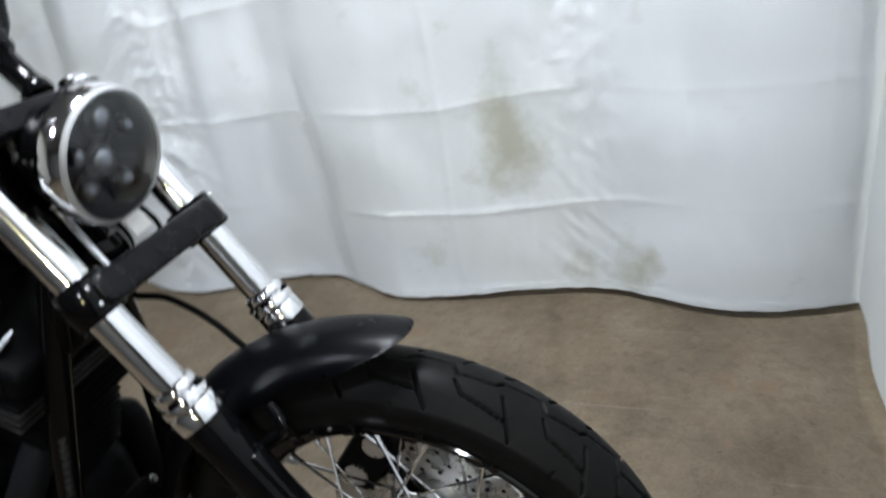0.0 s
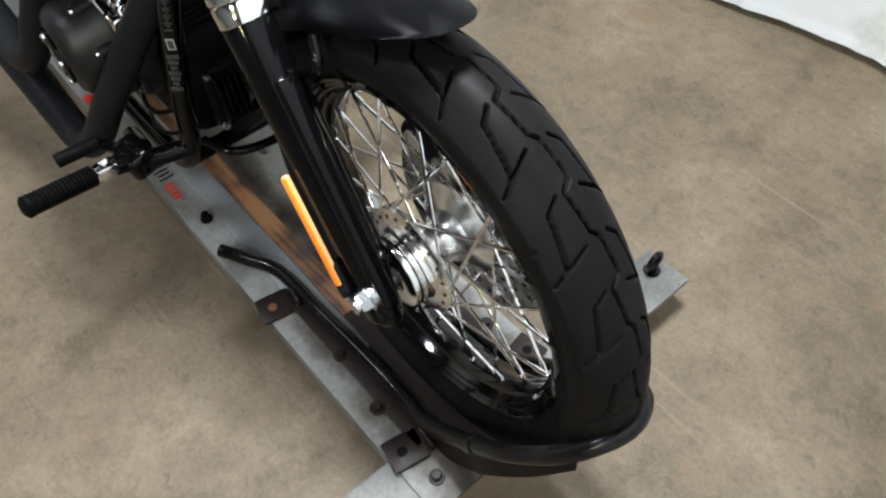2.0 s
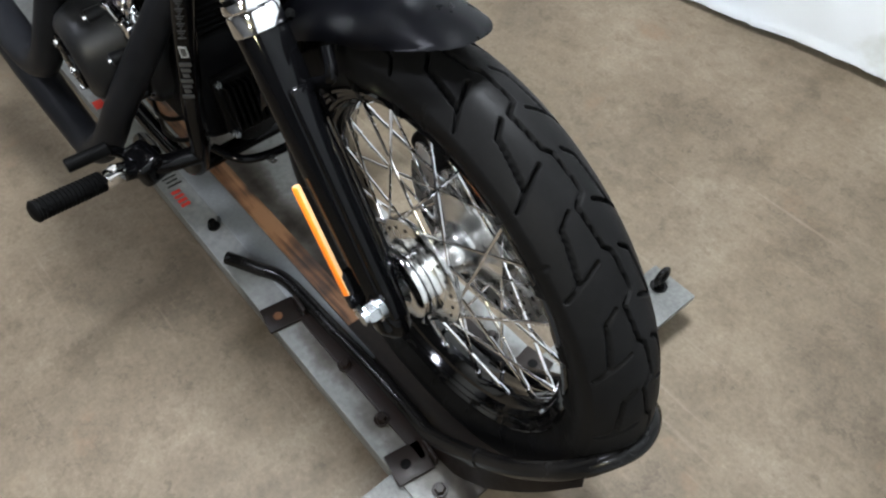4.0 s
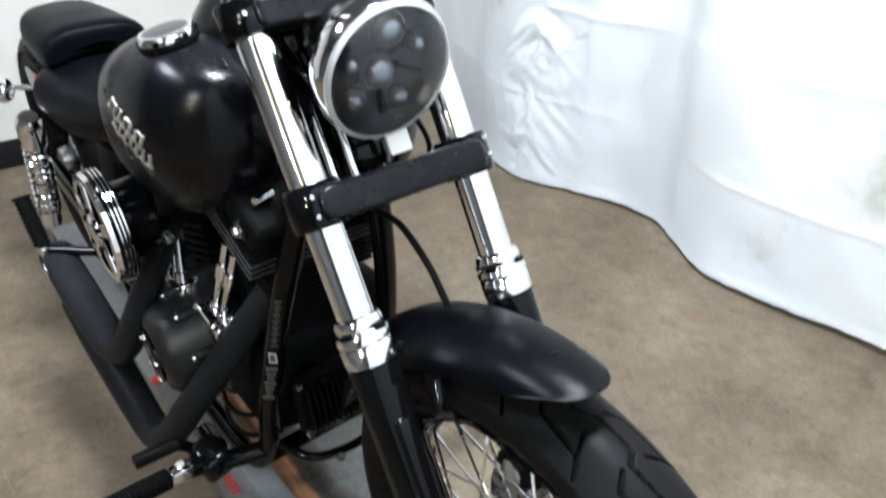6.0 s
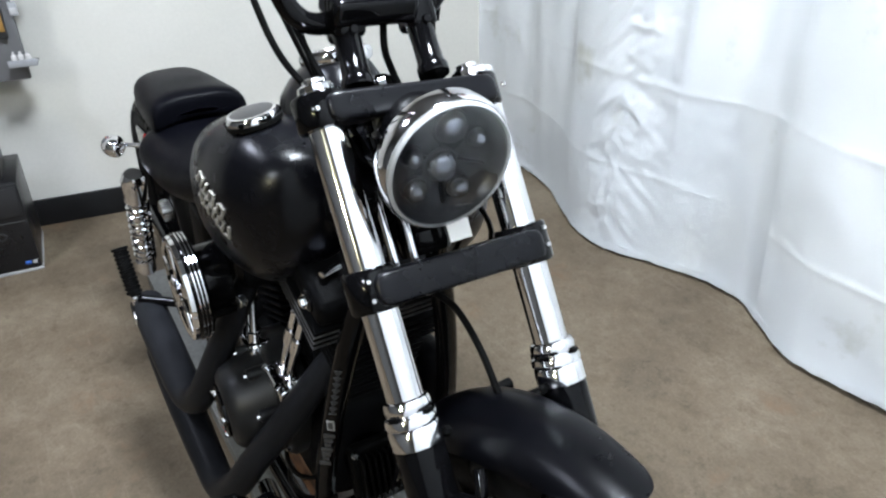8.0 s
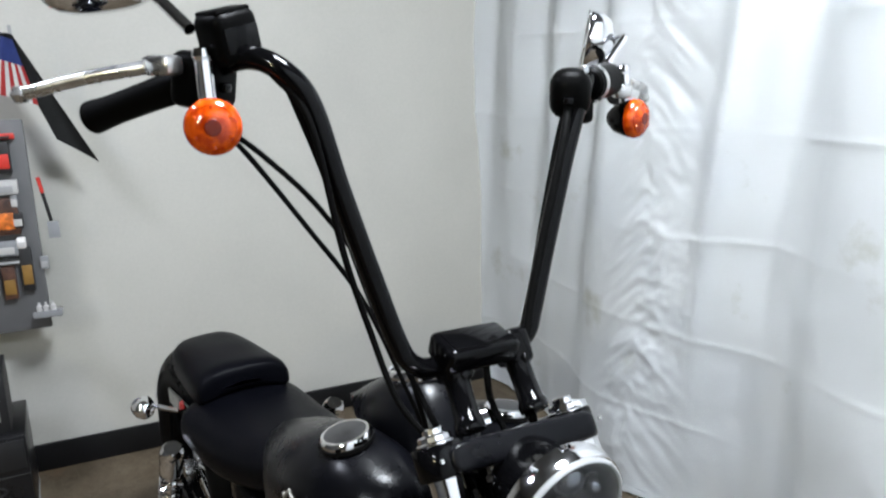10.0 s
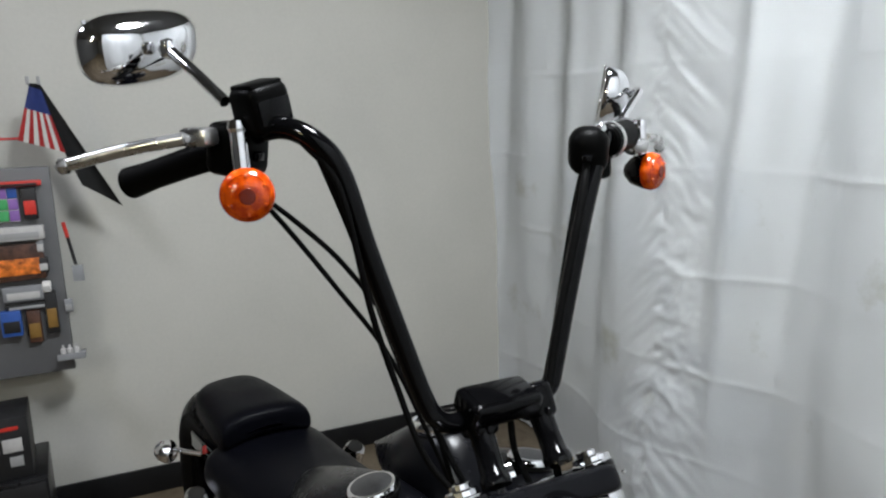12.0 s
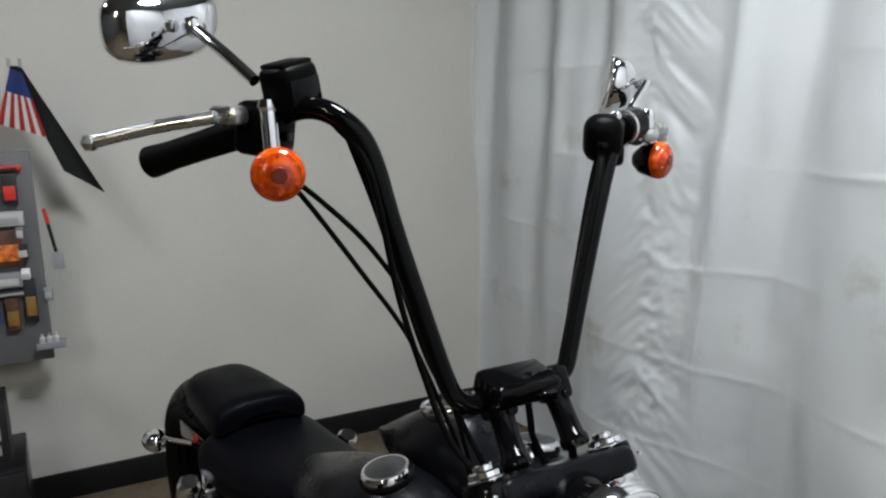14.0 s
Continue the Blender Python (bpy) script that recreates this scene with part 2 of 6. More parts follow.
def concrete():
    """Worn brown-grey sealed concrete with stains, scuffs and fine cracks."""
    m, n, l, b = nodes_of("sealed_concrete")
    tex = n.new("ShaderNodeTexCoord")

    def noise_tex(scale, detail=8, rough=0.6):
        x = n.new("ShaderNodeTexNoise")
        x.inputs["Scale"].default_value, x.inputs["Detail"].default_value, x.inputs["Roughness"].default_value = scale, detail, rough
        l.new(tex.outputs["Object"], x.inputs["Vector"])
        return x

    def ramp(src, stops):
        r = n.new("ShaderNodeValToRGB")
        while len(r.color_ramp.elements) < len(stops):
            r.color_ramp.elements.new(0.5)
        for e, (p, c) in zip(r.color_ramp.elements, stops):
            e.position, e.color = p, (*c, 1)
        l.new(src, r.inputs["Fac"])
        return r

    cloud = ramp(noise_tex(2.4).outputs["Fac"], [(0.30, (0.058, 0.045, 0.030)), (0.5, (0.105, 0.083, 0.057)), (0.70, (0.148, 0.122, 0.088))])
    mottle = ramp(noise_tex(9, 10, 0.7).outputs["Fac"], [(0.30, (0.76, 0.73, 0.69)), (0.47, (0.96, 0.95, 0.94)), (0.58, (1.02, 1.02, 1.02)), (0.75, (1.20, 1.19, 1.17))])
    grit = ramp(noise_tex(120, 6, 0.7).outputs["Fac"], [(0.3, (0.8, 0.79, 0.77)), (0.6, (1.06, 1.06, 1.06))])
    one = n.new("ShaderNodeMix")
    one.data_type, one.blend_type, one.inputs[0].default_value = "RGBA", "MULTIPLY", 1.0
    l.new(cloud.outputs[0], one.inputs[6])
    l.new(mottle.outputs[0], one.inputs[7])
    two = n.new("ShaderNodeMix")
    two.data_type, two.blend_type, two.inputs[0].default_value = "RGBA", "MULTIPLY", 1.0
    l.new(one.outputs[2], two.inputs[6])
    l.new(grit.outputs[0], two.inputs[7])
    speck = ramp(noise_tex(26, 10, 0.8).outputs["Fac"], [(0.34, (0.70, 0.67, 0.63)), (0.47, (0.97, 0.96, 0.95)), (0.56, (1.04, 1.04, 1.03)), (0.68, (1.26, 1.25, 1.22))])
    fleck = n.new("ShaderNodeMix")
    fleck.data_type, fleck.blend_type, fleck.inputs[0].default_value = "RGBA", "MULTIPLY", 1.0
    l.new(two.outputs[2], fleck.inputs[6])
    l.new(speck.outputs[0], fleck.inputs[7])
    two = fleck
    # reddish and pale stains
    stain = ramp(noise_tex(3.3, 9, 0.75).outputs["Fac"], [(0.57, (0, 0, 0)), (0.70, (0.75, 0.75, 0.75))])
    three = n.new("ShaderNodeMix")
    three.data_type, three.blend_type = "RGBA", "MIX"
    l.new(stain.outputs[0], three.inputs[0])
    l.new(two.outputs[2], three.inputs[6])
    three.inputs[7].default_value = (0.125, 0.077, 0.045, 1)
    # scratches: stretched noise
    mp = n.new("ShaderNodeMapping")
    mp.inputs["Rotation"].default_value, mp.inputs["Scale"].default_value = (0, 0, 0.5), (2.0, 60, 1)
    l.new(tex.outputs["Object"], mp.inputs["Vector"])
    sc = n.new("ShaderNodeTexNoise")
    sc.inputs["Scale"].default_value, sc.inputs["Detail"].default_value = 1.2, 3
    l.new(mp.outputs[0], sc.inputs["Vector"])
    scr = ramp(sc.outputs["Fac"], [(0.64, (0, 0, 0)), (0.76, (0.20, 0.20, 0.20))])
    four = n.new("ShaderNodeMix")
    four.data_type, four.blend_type = "RGBA", "MIX"
    l.new(scr.outputs[0], four.inputs[0])
    l.new(three.outputs[2], four.inputs[6])
    four.inputs[7].default_value = (0.25, 0.21, 0.165, 1)
    # pale hair veins where the surface is crazed
    vein = ramp(noise_tex(6.5, 10, 0.68).outputs["Fac"], [(0.478, (0, 0, 0)), (0.495, (0.11, 0.11, 0.11)), (0.512, (0, 0, 0))])
    five = n.new("ShaderNodeMix")
    five.data_type, five.blend_type = "RGBA", "MIX"
    l.new(vein.outputs[0], five.inputs[0])
    l.new(four.outputs[2], five.inputs[6])
    five.inputs[7].default_value = (0.22, 0.185, 0.14, 1)
    l.new(five.outputs[2], b.inputs["Base Color"])
    rr = n.new("ShaderNodeMapRange")
    rr.inputs["To Min"].default_value, rr.inputs["To Max"].default_value = 0.32, 0.60
    l.new(mottle.outputs[0], rr.inputs["Value"])
    l.new(rr.outputs["Result"], b.inputs["Roughness"])
    bp = n.new("ShaderNodeBump")
    b.inputs["Specular IOR Level"].default_value = 0.25
    bp.inputs["Strength"].default_value, bp.inputs["Distance"].default_value = 0.15, 0.003
    l.new(noise_tex(70, 8, 0.7).outputs["Fac"], bp.inputs["Height"])
    l.new(bp.outputs["Normal"], b.inputs["Normal"])
    return m


def cloth():
    """White tarpaulin cloth with greenish grime near the hem and a fine crumple."""
    m, n, l, b = nodes_of("white_tarpaulin")
    tex = n.new("ShaderNodeTexCoord")
    grime = n.new("ShaderNodeTexNoise")
    grime.inputs["Scale"].default_value, grime.inputs["Detail"].default_value, grime.inputs["Roughness"].default_value = 4.0, 6, 0.6
    l.new(tex.outputs["Object"], grime.inputs["Vector"])
    r = n.new("ShaderNodeValToRGB")
    r.color_ramp.elements[0].position, r.color_ramp.elements[1].position = 0.62, 0.84
    r.color_ramp.elements[0].color, r.color_ramp.elements[1].color = (0.86, 0.88, 0.89, 1), (0.56, 0.56, 0.48, 1)
    # grubby patches low on the sheet
    total = grime.outputs["Fac"]
    for place, reach, much in (((-0.16, 1.3, 0.54), 0.24, 0.19), ((-0.19, 1.3, 0.38), 0.20, 0.16), ((0.02, 1.3, 0.19), 0.24, 0.18), ((0.02, 1.3, 0.06), 0.16, 0.12), ((0.16, 1.25, 0.06), 0.15, 0.17), ((-0.45, 1.3, 0.10), 0.24, 0.13), ((-0.26, 1.3, 0.06), 0.14, 0.13)):
        gap = n.new("ShaderNodeVectorMath")
        gap.operation, gap.inputs[1].default_value = "DISTANCE", place
        l.new(tex.outputs["Object"], gap.inputs[0])
        near = n.new("ShaderNodeMapRange")
        near.inputs["From Min"].default_value, near.inputs["From Max"].default_value = 0.02, reach
        near.inputs["To Min"].default_value, near.inputs["To Max"].default_value = much, 0.0
        l.new(gap.outputs["Value"], near.inputs["Value"])
        dirt = n.new("ShaderNodeMath")
        dirt.operation = "ADD"
        l.new(total, dirt.inputs[0])
        l.new(near.outputs["Result"], dirt.inputs[1])
        total = dirt.outputs[0]
    l.new(total, r.inputs["Fac"])
    l.new(r.outputs["Color"], b.inputs["Base Color"])
    b.inputs["Roughness"].default_value = 0.55
    b.inputs["Specular IOR Level"].default_value = 0.3
    crumple = n.new("ShaderNodeTexNoise")
    crumple.inputs["Scale"].default_value, crumple.inputs["Detail"].default_value = 9, 5
    l.new(tex.outputs["Object"], crumple.inputs["Vector"])
    bp = n.new("ShaderNodeBump")
    bp.inputs["Strength"].default_value, bp.inputs["Distance"].default_value = 0.07, 0.02
    l.new(crumple.outputs["Fac"], bp.inputs["Height"])
    l.new(bp.outputs["Normal"], b.inputs["Normal"])
    return m


CONCRETE = concrete()
CLOTH = cloth()
WALL_PAINT = surface("wall_paint", (0.452, 0.444, 0.406), 0.6, vary=0.06, scale=2.0, fine=90, bump=0.05)
BASE_BLACK = surface("black_skirting_rubber", (0.006, 0.006, 0.0065), 0.5, vary=0.2, spec=0.25)
# unseen walls and ceiling, kept dark to cut fill light on the black parts
FAR_PAINT = surface("grey_wall_paint", (0.085, 0.085, 0.082), 0.7, vary=0.08)
CEILING_PAINT = surface("ceiling_paint", (0.10, 0.10, 0.10), 0.8, vary=0.05)
LAMP_WHITE = glowing("led_diffuser", (0.9, 0.95, 1.0), 192)
LAMP_SIDE = glowing("side_led_diffuser", (0.9, 0.95, 1.0), 205)
LAMP_DIM = glowing("dim_led_diffuser", (0.84, 0.88, 1.0), 100)
LAMP_WARM = glowing("warm_diffuser", (1.0, 0.90, 0.55), 240)


# ---- mesh helpers ----
def finish(bm, name, material, angle=40):
    me = bpy.data.meshes.new(name)
    bm.normal_update()
    bm.to_mesh(me)
    bm.free()
    me.materials.append(material)
    for p in me.polygons:
        p.use_smooth = True
    me.set_sharp_from_angle(angle=radians(angle))
    return me


def thing(name, at, label, category, group="", kind=""):
    ob = new(name)
    ob.location = at
    ob.empty_display_size = 0.1
    return tagged(ob, label, category, group, kind)


def hang(ob, parent):
    """Makes ob, built in world places, a child of parent."""
    ob.parent = parent
    m = Matrix.Translation(parent.location) if parent.parent is None else Matrix.Identity(4)
    ob.matrix_parent_inverse = m.inverted()
    return ob


def part(name, bm, material, parent, label="", angle=40):
    ob = new(name, finish(bm, name, material, angle))
    hang(ob, parent)
    return tagged(ob, label)


def solid(name, bm, material, label, category="", group="", kind="", angle=40):
    """A thing of one mesh, built in world places."""
    return tagged(new(name, finish(bm, name, material, angle)), label, category, group, kind)


def box_bm(size, m=None, bevel=0.0, segs=2, bm=None):
    b = bmesh.new()
    bmesh.ops.create_cube(b, size=1.0, matrix=Matrix.Diagonal((*size, 1)))
    if bevel:
        bmesh.ops.bevel(b, geom=b.edges[:], offset=bevel, segments=segs, affect="EDGES", profile=0.5)
    if m is not None:
        b.transform(m)
    return joined(bm, b)


def joined(bm, b):
    if bm is None:
        return b
    me = bpy.data.meshes.new("tmp")
    b.to_mesh(me)
    b.free()
    bm.from_mesh(me)
    bpy.data.meshes.remove(me)
    return bm


def frame_of(p, q):
    """A turn whose z goes from p to q, standing at p."""
    d = Vector(q) - Vector(p)
    return Matrix.Translation(p) @ d.to_track_quat("Z", "Y").to_matrix().to_4x4()


def lathe(profile, m=None, segs=32, bm=None):
    """Turns a profile of (radius, height) round z."""
    b = bmesh.new()
    rings = []
    for r, z in profile:
        if r < 1e-5:
            rings.append([b.verts.new((0, 0, z))])
        else:
            rings.append([b.verts.new((r * math.cos(2 * math.pi * k / segs), r * math.sin(2 * math.pi * k / segs), z)) for k in range(segs)])
    for a, c in zip(rings, rings[1:]):
        for k in range(segs):
            k2 = (k + 1) % segs
            if len(a) == 1 and len(c) > 1:
                b.faces.new((a[0], c[k2], c[k]))
            elif len(c) == 1 and len(a) > 1:
                b.faces.new((a[k], a[k2], c[0]))
            elif len(a) > 1:
                b.faces.new((a[k], a[k2], c[k2], c[k]))
    bmesh.ops.recalc_face_normals(b, faces=b.faces[:])
    if m is not None:
        b.transform(m)
    return joined(bm, b)


def rod(p, q, r, r2=None, segs=20, bevel=0.0, bm=None):
    """A round bar from p to q with closed, slightly rounded ends."""
    length = (Vector(q) - Vector(p)).length
    r2 = r if r2 is None else r2
    e = bevel or min(r, r2, length / 2) * 0.15
    return lathe([(0, 0), (r - e, 0), (r, e), (r2, length - e), (r2 - e, length), (0, length)], frame_of(p, q), segs, bm)


def smooth_path(points, steps=8):
    """A Catmull-Rom line through points."""
    P = [Vector(p) for p in points]
    P = [2 * P[0] - P[1]] + P + [2 * P[-1] - P[-2]]
    out = []
    for i in range(1, len(P) - 2):
        for k in range(steps):
            t = k / steps
            a, b, c, d = P[i - 1], P[i], P[i + 1], P[i + 2]
            out.append(0.5 * (2 * b + (c - a) * t + (2 * a - 5 * b + 4 * c - d) * t * t + (3 * b - a - 3 * c + d) * t ** 3))
    return out + [P[-2]]


def hose(points, r, steps=8, segs=14, bm=None, radii=None, straight=False):
    """A tube of radius r along a smooth line through points. radii: one for each of the points."""
    line = [Vector(p) for p in points] if straight else smooth_path(points, steps)
    n = len(line)
    b = bmesh.new()
    up = None
    rings = []
    for i, p in enumerate(line):
        d = (line[min(i + 1, n - 1)] - line[max(i - 1, 0)]).normalized()
        if up is None:
            up = d.orthogonal().normalized()
        up = (up - d * up.dot(d)).normalized()
        side = d.cross(up)
        rr = r
        if radii:
            f = i / (n - 1) * (len(radii) - 1)
            k = min(int(f), len(radii) - 2)
            rr = radii[k] + (radii[k + 1] - radii[k]) * (f - k)
        rings.append([b.verts.new(p + rr * (math.cos(2 * math.pi * k / segs) * up + math.sin(2 * math.pi * k / segs) * side)) for k in range(segs)])
    for a, c in zip(rings, rings[1:]):
        for k in range(segs):
            b.faces.new((a[k], a[(k + 1) % segs], c[(k + 1) % segs], c[k]))
    b.faces.new(rings[0][::-1])
    b.faces.new(rings[-1])
    bmesh.ops.recalc_face_normals(b, faces=b.faces[:])
    return joined(bm, b)


def loft(sections, bm=None, cap=True):
    """A skin over closed rings of equally many points."""
    b = bmesh.new()
    rings = [[b.verts.new(p) for p in s] for s in sections]
    n = len(rings[0])
    for a, c in zip(rings, rings[1:]):
        for k in range(n):
            b.faces.new((a[k], a[(k + 1) % n], c[(k + 1) % n], c[k]))
    if cap:
        b.faces.new(rings[0][::-1])
        b.faces.new(rings[-1])
    bmesh.ops.recalc_face_normals(b, faces=b.faces[:])
    return joined(bm, b)


def interp(x, table):
    """Smooth reading of a table of (x, value): cubic, with slopes from the neighbours."""
    n = len(table)
    if x <= table[0][0]:
        return table[0][1]
    if x >= table[-1][0]:
        return table[-1][1]
    for i in range(n - 1):
        (a, va), (c, vc) = table[i], table[i + 1]
        if x <= c:
            break

    def slope(k):
        if k == 0 or k == n - 1:
            lo, hi = max(0, k - 1), min(n - 1, k + 1)
            return (table[hi][1] - table[lo][1]) / (table[hi][0] - table[lo][0])
        d0 = (table[k][1] - table[k - 1][1]) / (table[k][0] - table[k - 1][0])
        d1 = (table[k + 1][1] - table[k][1]) / (table[k + 1][0] - table[k][0])
        return 0 if d0 * d1 <= 0 else 2 * d0 * d1 / (d0 + d1)
    h, t = c - a, (x - a) / (c - a)
    return (2 * t ** 3 - 3 * t * t + 1) * va + (t ** 3 - 2 * t * t + t) * h * slope(i) + (3 * t * t - 2 * t ** 3) * vc + (t ** 3 - t * t) * h * slope(i + 1)


def hexagon(p, q, r, bm=None):
    """A hexagon bolt head from p to q."""
    length = (Vector(q) - Vector(p)).length
    return lathe([(0, 0), (r, 0), (r, length * 0.75), (r * 0.8, length), (0, length)], frame_of(p, q), 6, bm)


def sheet(nu, nv, place, bm=None, thick=0.0):
    """A grid of places place(u, v) with u and v from 0 to 1, given a thickness."""
    b = bmesh.new()
    g = [[b.verts.new(place(i / nu, j / nv)) for j in range(nv + 1)] for i in range(nu + 1)]
    for i in range(nu):
        for j in range(nv):
            b.faces.new((g[i][j], g[i + 1][j], g[i + 1][j + 1], g[i][j + 1]))
    if thick:
        bmesh.ops.solidify(b, geom=b.faces[:], thickness=thick)
    bmesh.ops.recalc_face_normals(b, faces=b.faces[:])
    return joined(bm, b)


# ---- the room ----
WALL_X, WALL_TURN = -2.59, 8.0
CEIL = 2.9


def build_room():
    fl = box_bm((8.2, 6.6, 0.12), pose(0.5, -1.1, -0.06))
    solid("floor", fl, CONCRETE, "worn brown-grey sealed concrete floor with stains", "floor", kind="structure")
    back = box_bm((0.14, 6.6, CEIL), pose(WALL_X - 0.07, 0, CEIL / 2, 0, 0, -WALL_TURN) )
    solid("wall_west", back, WALL_PAINT, "off-white painted showroom wall", "wall", kind="structure")
    skirt = box_bm((0.014, 6.4, 0.105), pose(WALL_X + 0.0075, 0, 0.0525, 0, 0, -WALL_TURN), 0.003)
    solid("baseboard", skirt, BASE_BLACK, "black rubber baseboard along the white wall", "baseboard", kind="structure")
    solid("wall_north", box_bm((8.2, 0.14, CEIL), pose(0.5, 2.05, CEIL / 2)), WALL_PAINT, "off-white wall behind the hanging sheet", "wall", kind="structure")
    solid("wall_south", box_bm((8.2, 0.14, CEIL), pose(0.5, -4.3, CEIL / 2)), FAR_PAINT, "plain dark grey wall closing the room, unseen", "wall", kind="structure")
    solid("wall_east", box_bm((0.14, 6.6, CEIL), pose(4.5, -1.1, CEIL / 2)), FAR_PAINT, "plain dark grey wall closing the room, unseen", "wall", kind="structure")
    solid("ceiling", box_bm((8.2, 6.6, 0.1), pose(0.5, -1.1, CEIL + 0.05)), CEILING_PAINT, "plain dark grey ceiling, unseen", "ceiling", kind="structure")


HEM = [(-2.45, 1.42), (-2.25, 1.47), (-2.03, 1.455), (-1.875, 1.43), (-1.70, 1.36), (-1.495, 1.274), (-1.40, 1.262), (-1.30, 1.28), (-1.16, 1.342), (-1.0, 1.39), (-0.87, 1.397), (-0.74, 1.335),
       (-0.56, 1.262), (-0.47, 1.268), (-0.32, 1.292), (-0.18, 1.325), (0.04, 1.338), (0.2, 1.295), (0.32, 1.252), (0.46, 1.238), (0.6, 1.262), (0.74, 1.30)]
HEM_Z = [(-2.6, 0.02), (-1.5, 0.016), (-0.9, 0.02), (-0.45, 0.025), (0.0, 0.032), (0.35, 0.03), (0.72, 0.035)]


def drape_y(x, z):
    """How far out the sheet hangs: soft folds that grow towards the hem, and narrow pleats higher up."""
    f = 1 - min(1, z / 2.4)
    mid = 1.36
    y = mid + (interp(x, HEM) - mid) * (0.35 + 0.65 * f ** 1.3)
    up = 0.25 * min(1, z / 0.4) + 0.75 * min(1, (z / 1.3) ** 2)
    for cx, w, a in ((-2.33, 0.06, 0.03), (-2.16, 0.07, -0.025), (-2.0, 0.06, 0.03), (-1.86, 0.06, -0.035), (-1.66, 0.06, 0.042), (-1.52, 0.06, -0.02), (-1.10, 0.045, -0.038), (-0.92, 0.06, 0.036), (-0.70, 0.10, -0.03), (-0.25, 0.14, -0.03), (0.45, 0.12, 0.035)):
        y += a * up * math.exp(-(((x - cx - 0.05 * math.sin(2 * z - 2.4)) / w) ** 2))
    p = Vector((x * 2.2, z * 1.6, 0.3))
    y += 0.016 * noise.noise(p) + 0.007 * noise.noise(p * 3.1) + 0.0015 * noise.noise(p * 9)
    return y


def build_curtains():
    x0, x1, zt = -2.43, 0.745, 2.72

    def place(u, v):
        x = x0 + (x1 - x0) * u
        zb = interp(x, HEM_Z)
        z = zb + (zt - zb) * v
        y = drape_y(x, z)
        # pressed-in fold lines of the packed sheet, level with the floor
        for k, zf in enumerate((0.31, 0.625, 0.94, 1.25, 1.56, 1.87, 2.2)):
            d = (z - zf - 0.014 * math.sin(2.3 * x + k) - 0.006 * math.sin(9 * x + 2 * k)) / 0.009
            if abs(d) < 9:
                much = 0.25 + max(0, 0.6 + 1.4 * noise.noise(Vector((x * 2.2, zf * 5, 2))))
                y -= much * (0.0019 * math.exp(-d * d) + 0.0012 * math.exp(-abs(d) / 3.5))
        for k, xf in enumerate((-2.02, -1.62, -0.78, -0.36, 0.30, 0.62)):
            d = (x - xf - 0.012 * math.sin(2.1 * z + k) - 0.005 * math.sin(8 * z + k)) / 0.009
            if abs(d) < 9:
                much = max(0, 0.5 + 1.3 * noise.noise(Vector((xf * 5, z * 1.9, 7))))
                y -= much * (0.0016 * math.exp(-d * d) + 0.0011 * math.exp(-abs(d) / 3.5))
        # crumpled strip
        c = math.exp(-(((x + 1.345 - 0.03 * z) / 0.125) ** 2)) + 0.6 * math.exp(-(((x - 0.02) / 0.10) ** 2))
        if c > 0.05:
            q = Vector((x * 7 + 1.5 * math.sin(z * 4), z * 7 + 5 * abs(x + 1.345), 1.7))
            y += 0.014 * c * (abs(noise.noise(q)) * 1.2 + 0.7 * abs(noise.noise(q * 2.1)) + 0.35 * noise.noise(q * 4.3))
        return (x, y, z)

    ob = solid("hanging_sheet", sheet(420, 340, place, thick=0.003), CLOTH, "creased white tarpaulin backdrop, grubby near its hem", "curtain", angle=80)

    def hem(u, v):
        x = x0 + (x1 - x0) * u
        z = interp(x, HEM_Z) - 0.004 + 0.003 * noise.noise(Vector((x * 25, 0, 0)))
        out = 0.0045 + 0.0015 * noise.noise(Vector((x * 40, v * 3, 4)))
        return (x, drape_y(x, z) - out, z + 0.028 * v)

    part("hem", sheet(420, 6, hem, thick=0.002), CLOTH, ob, "flat stitched hem", angle=80)

    def side(u, v):
        y = 1.26 - 2.2 * u
        z = 0.03 + 0.04 * math.sin(2 * y) + (2.7) * v
        x = 0.70 + 0.022 * math.sin(5.2 * y + 0.6) * (0.5 + 0.5 * (1 - v)) + 0.10 * u + 0.012 * noise.noise(Vector((y * 4, z * 2, 5)))
        return (x, y, z)

    solid("side_sheet", sheet(160, 120, side, thick=0.003), CLOTH, "white tarpaulin sheet hung square to the backdrop", "curtain", angle=80)


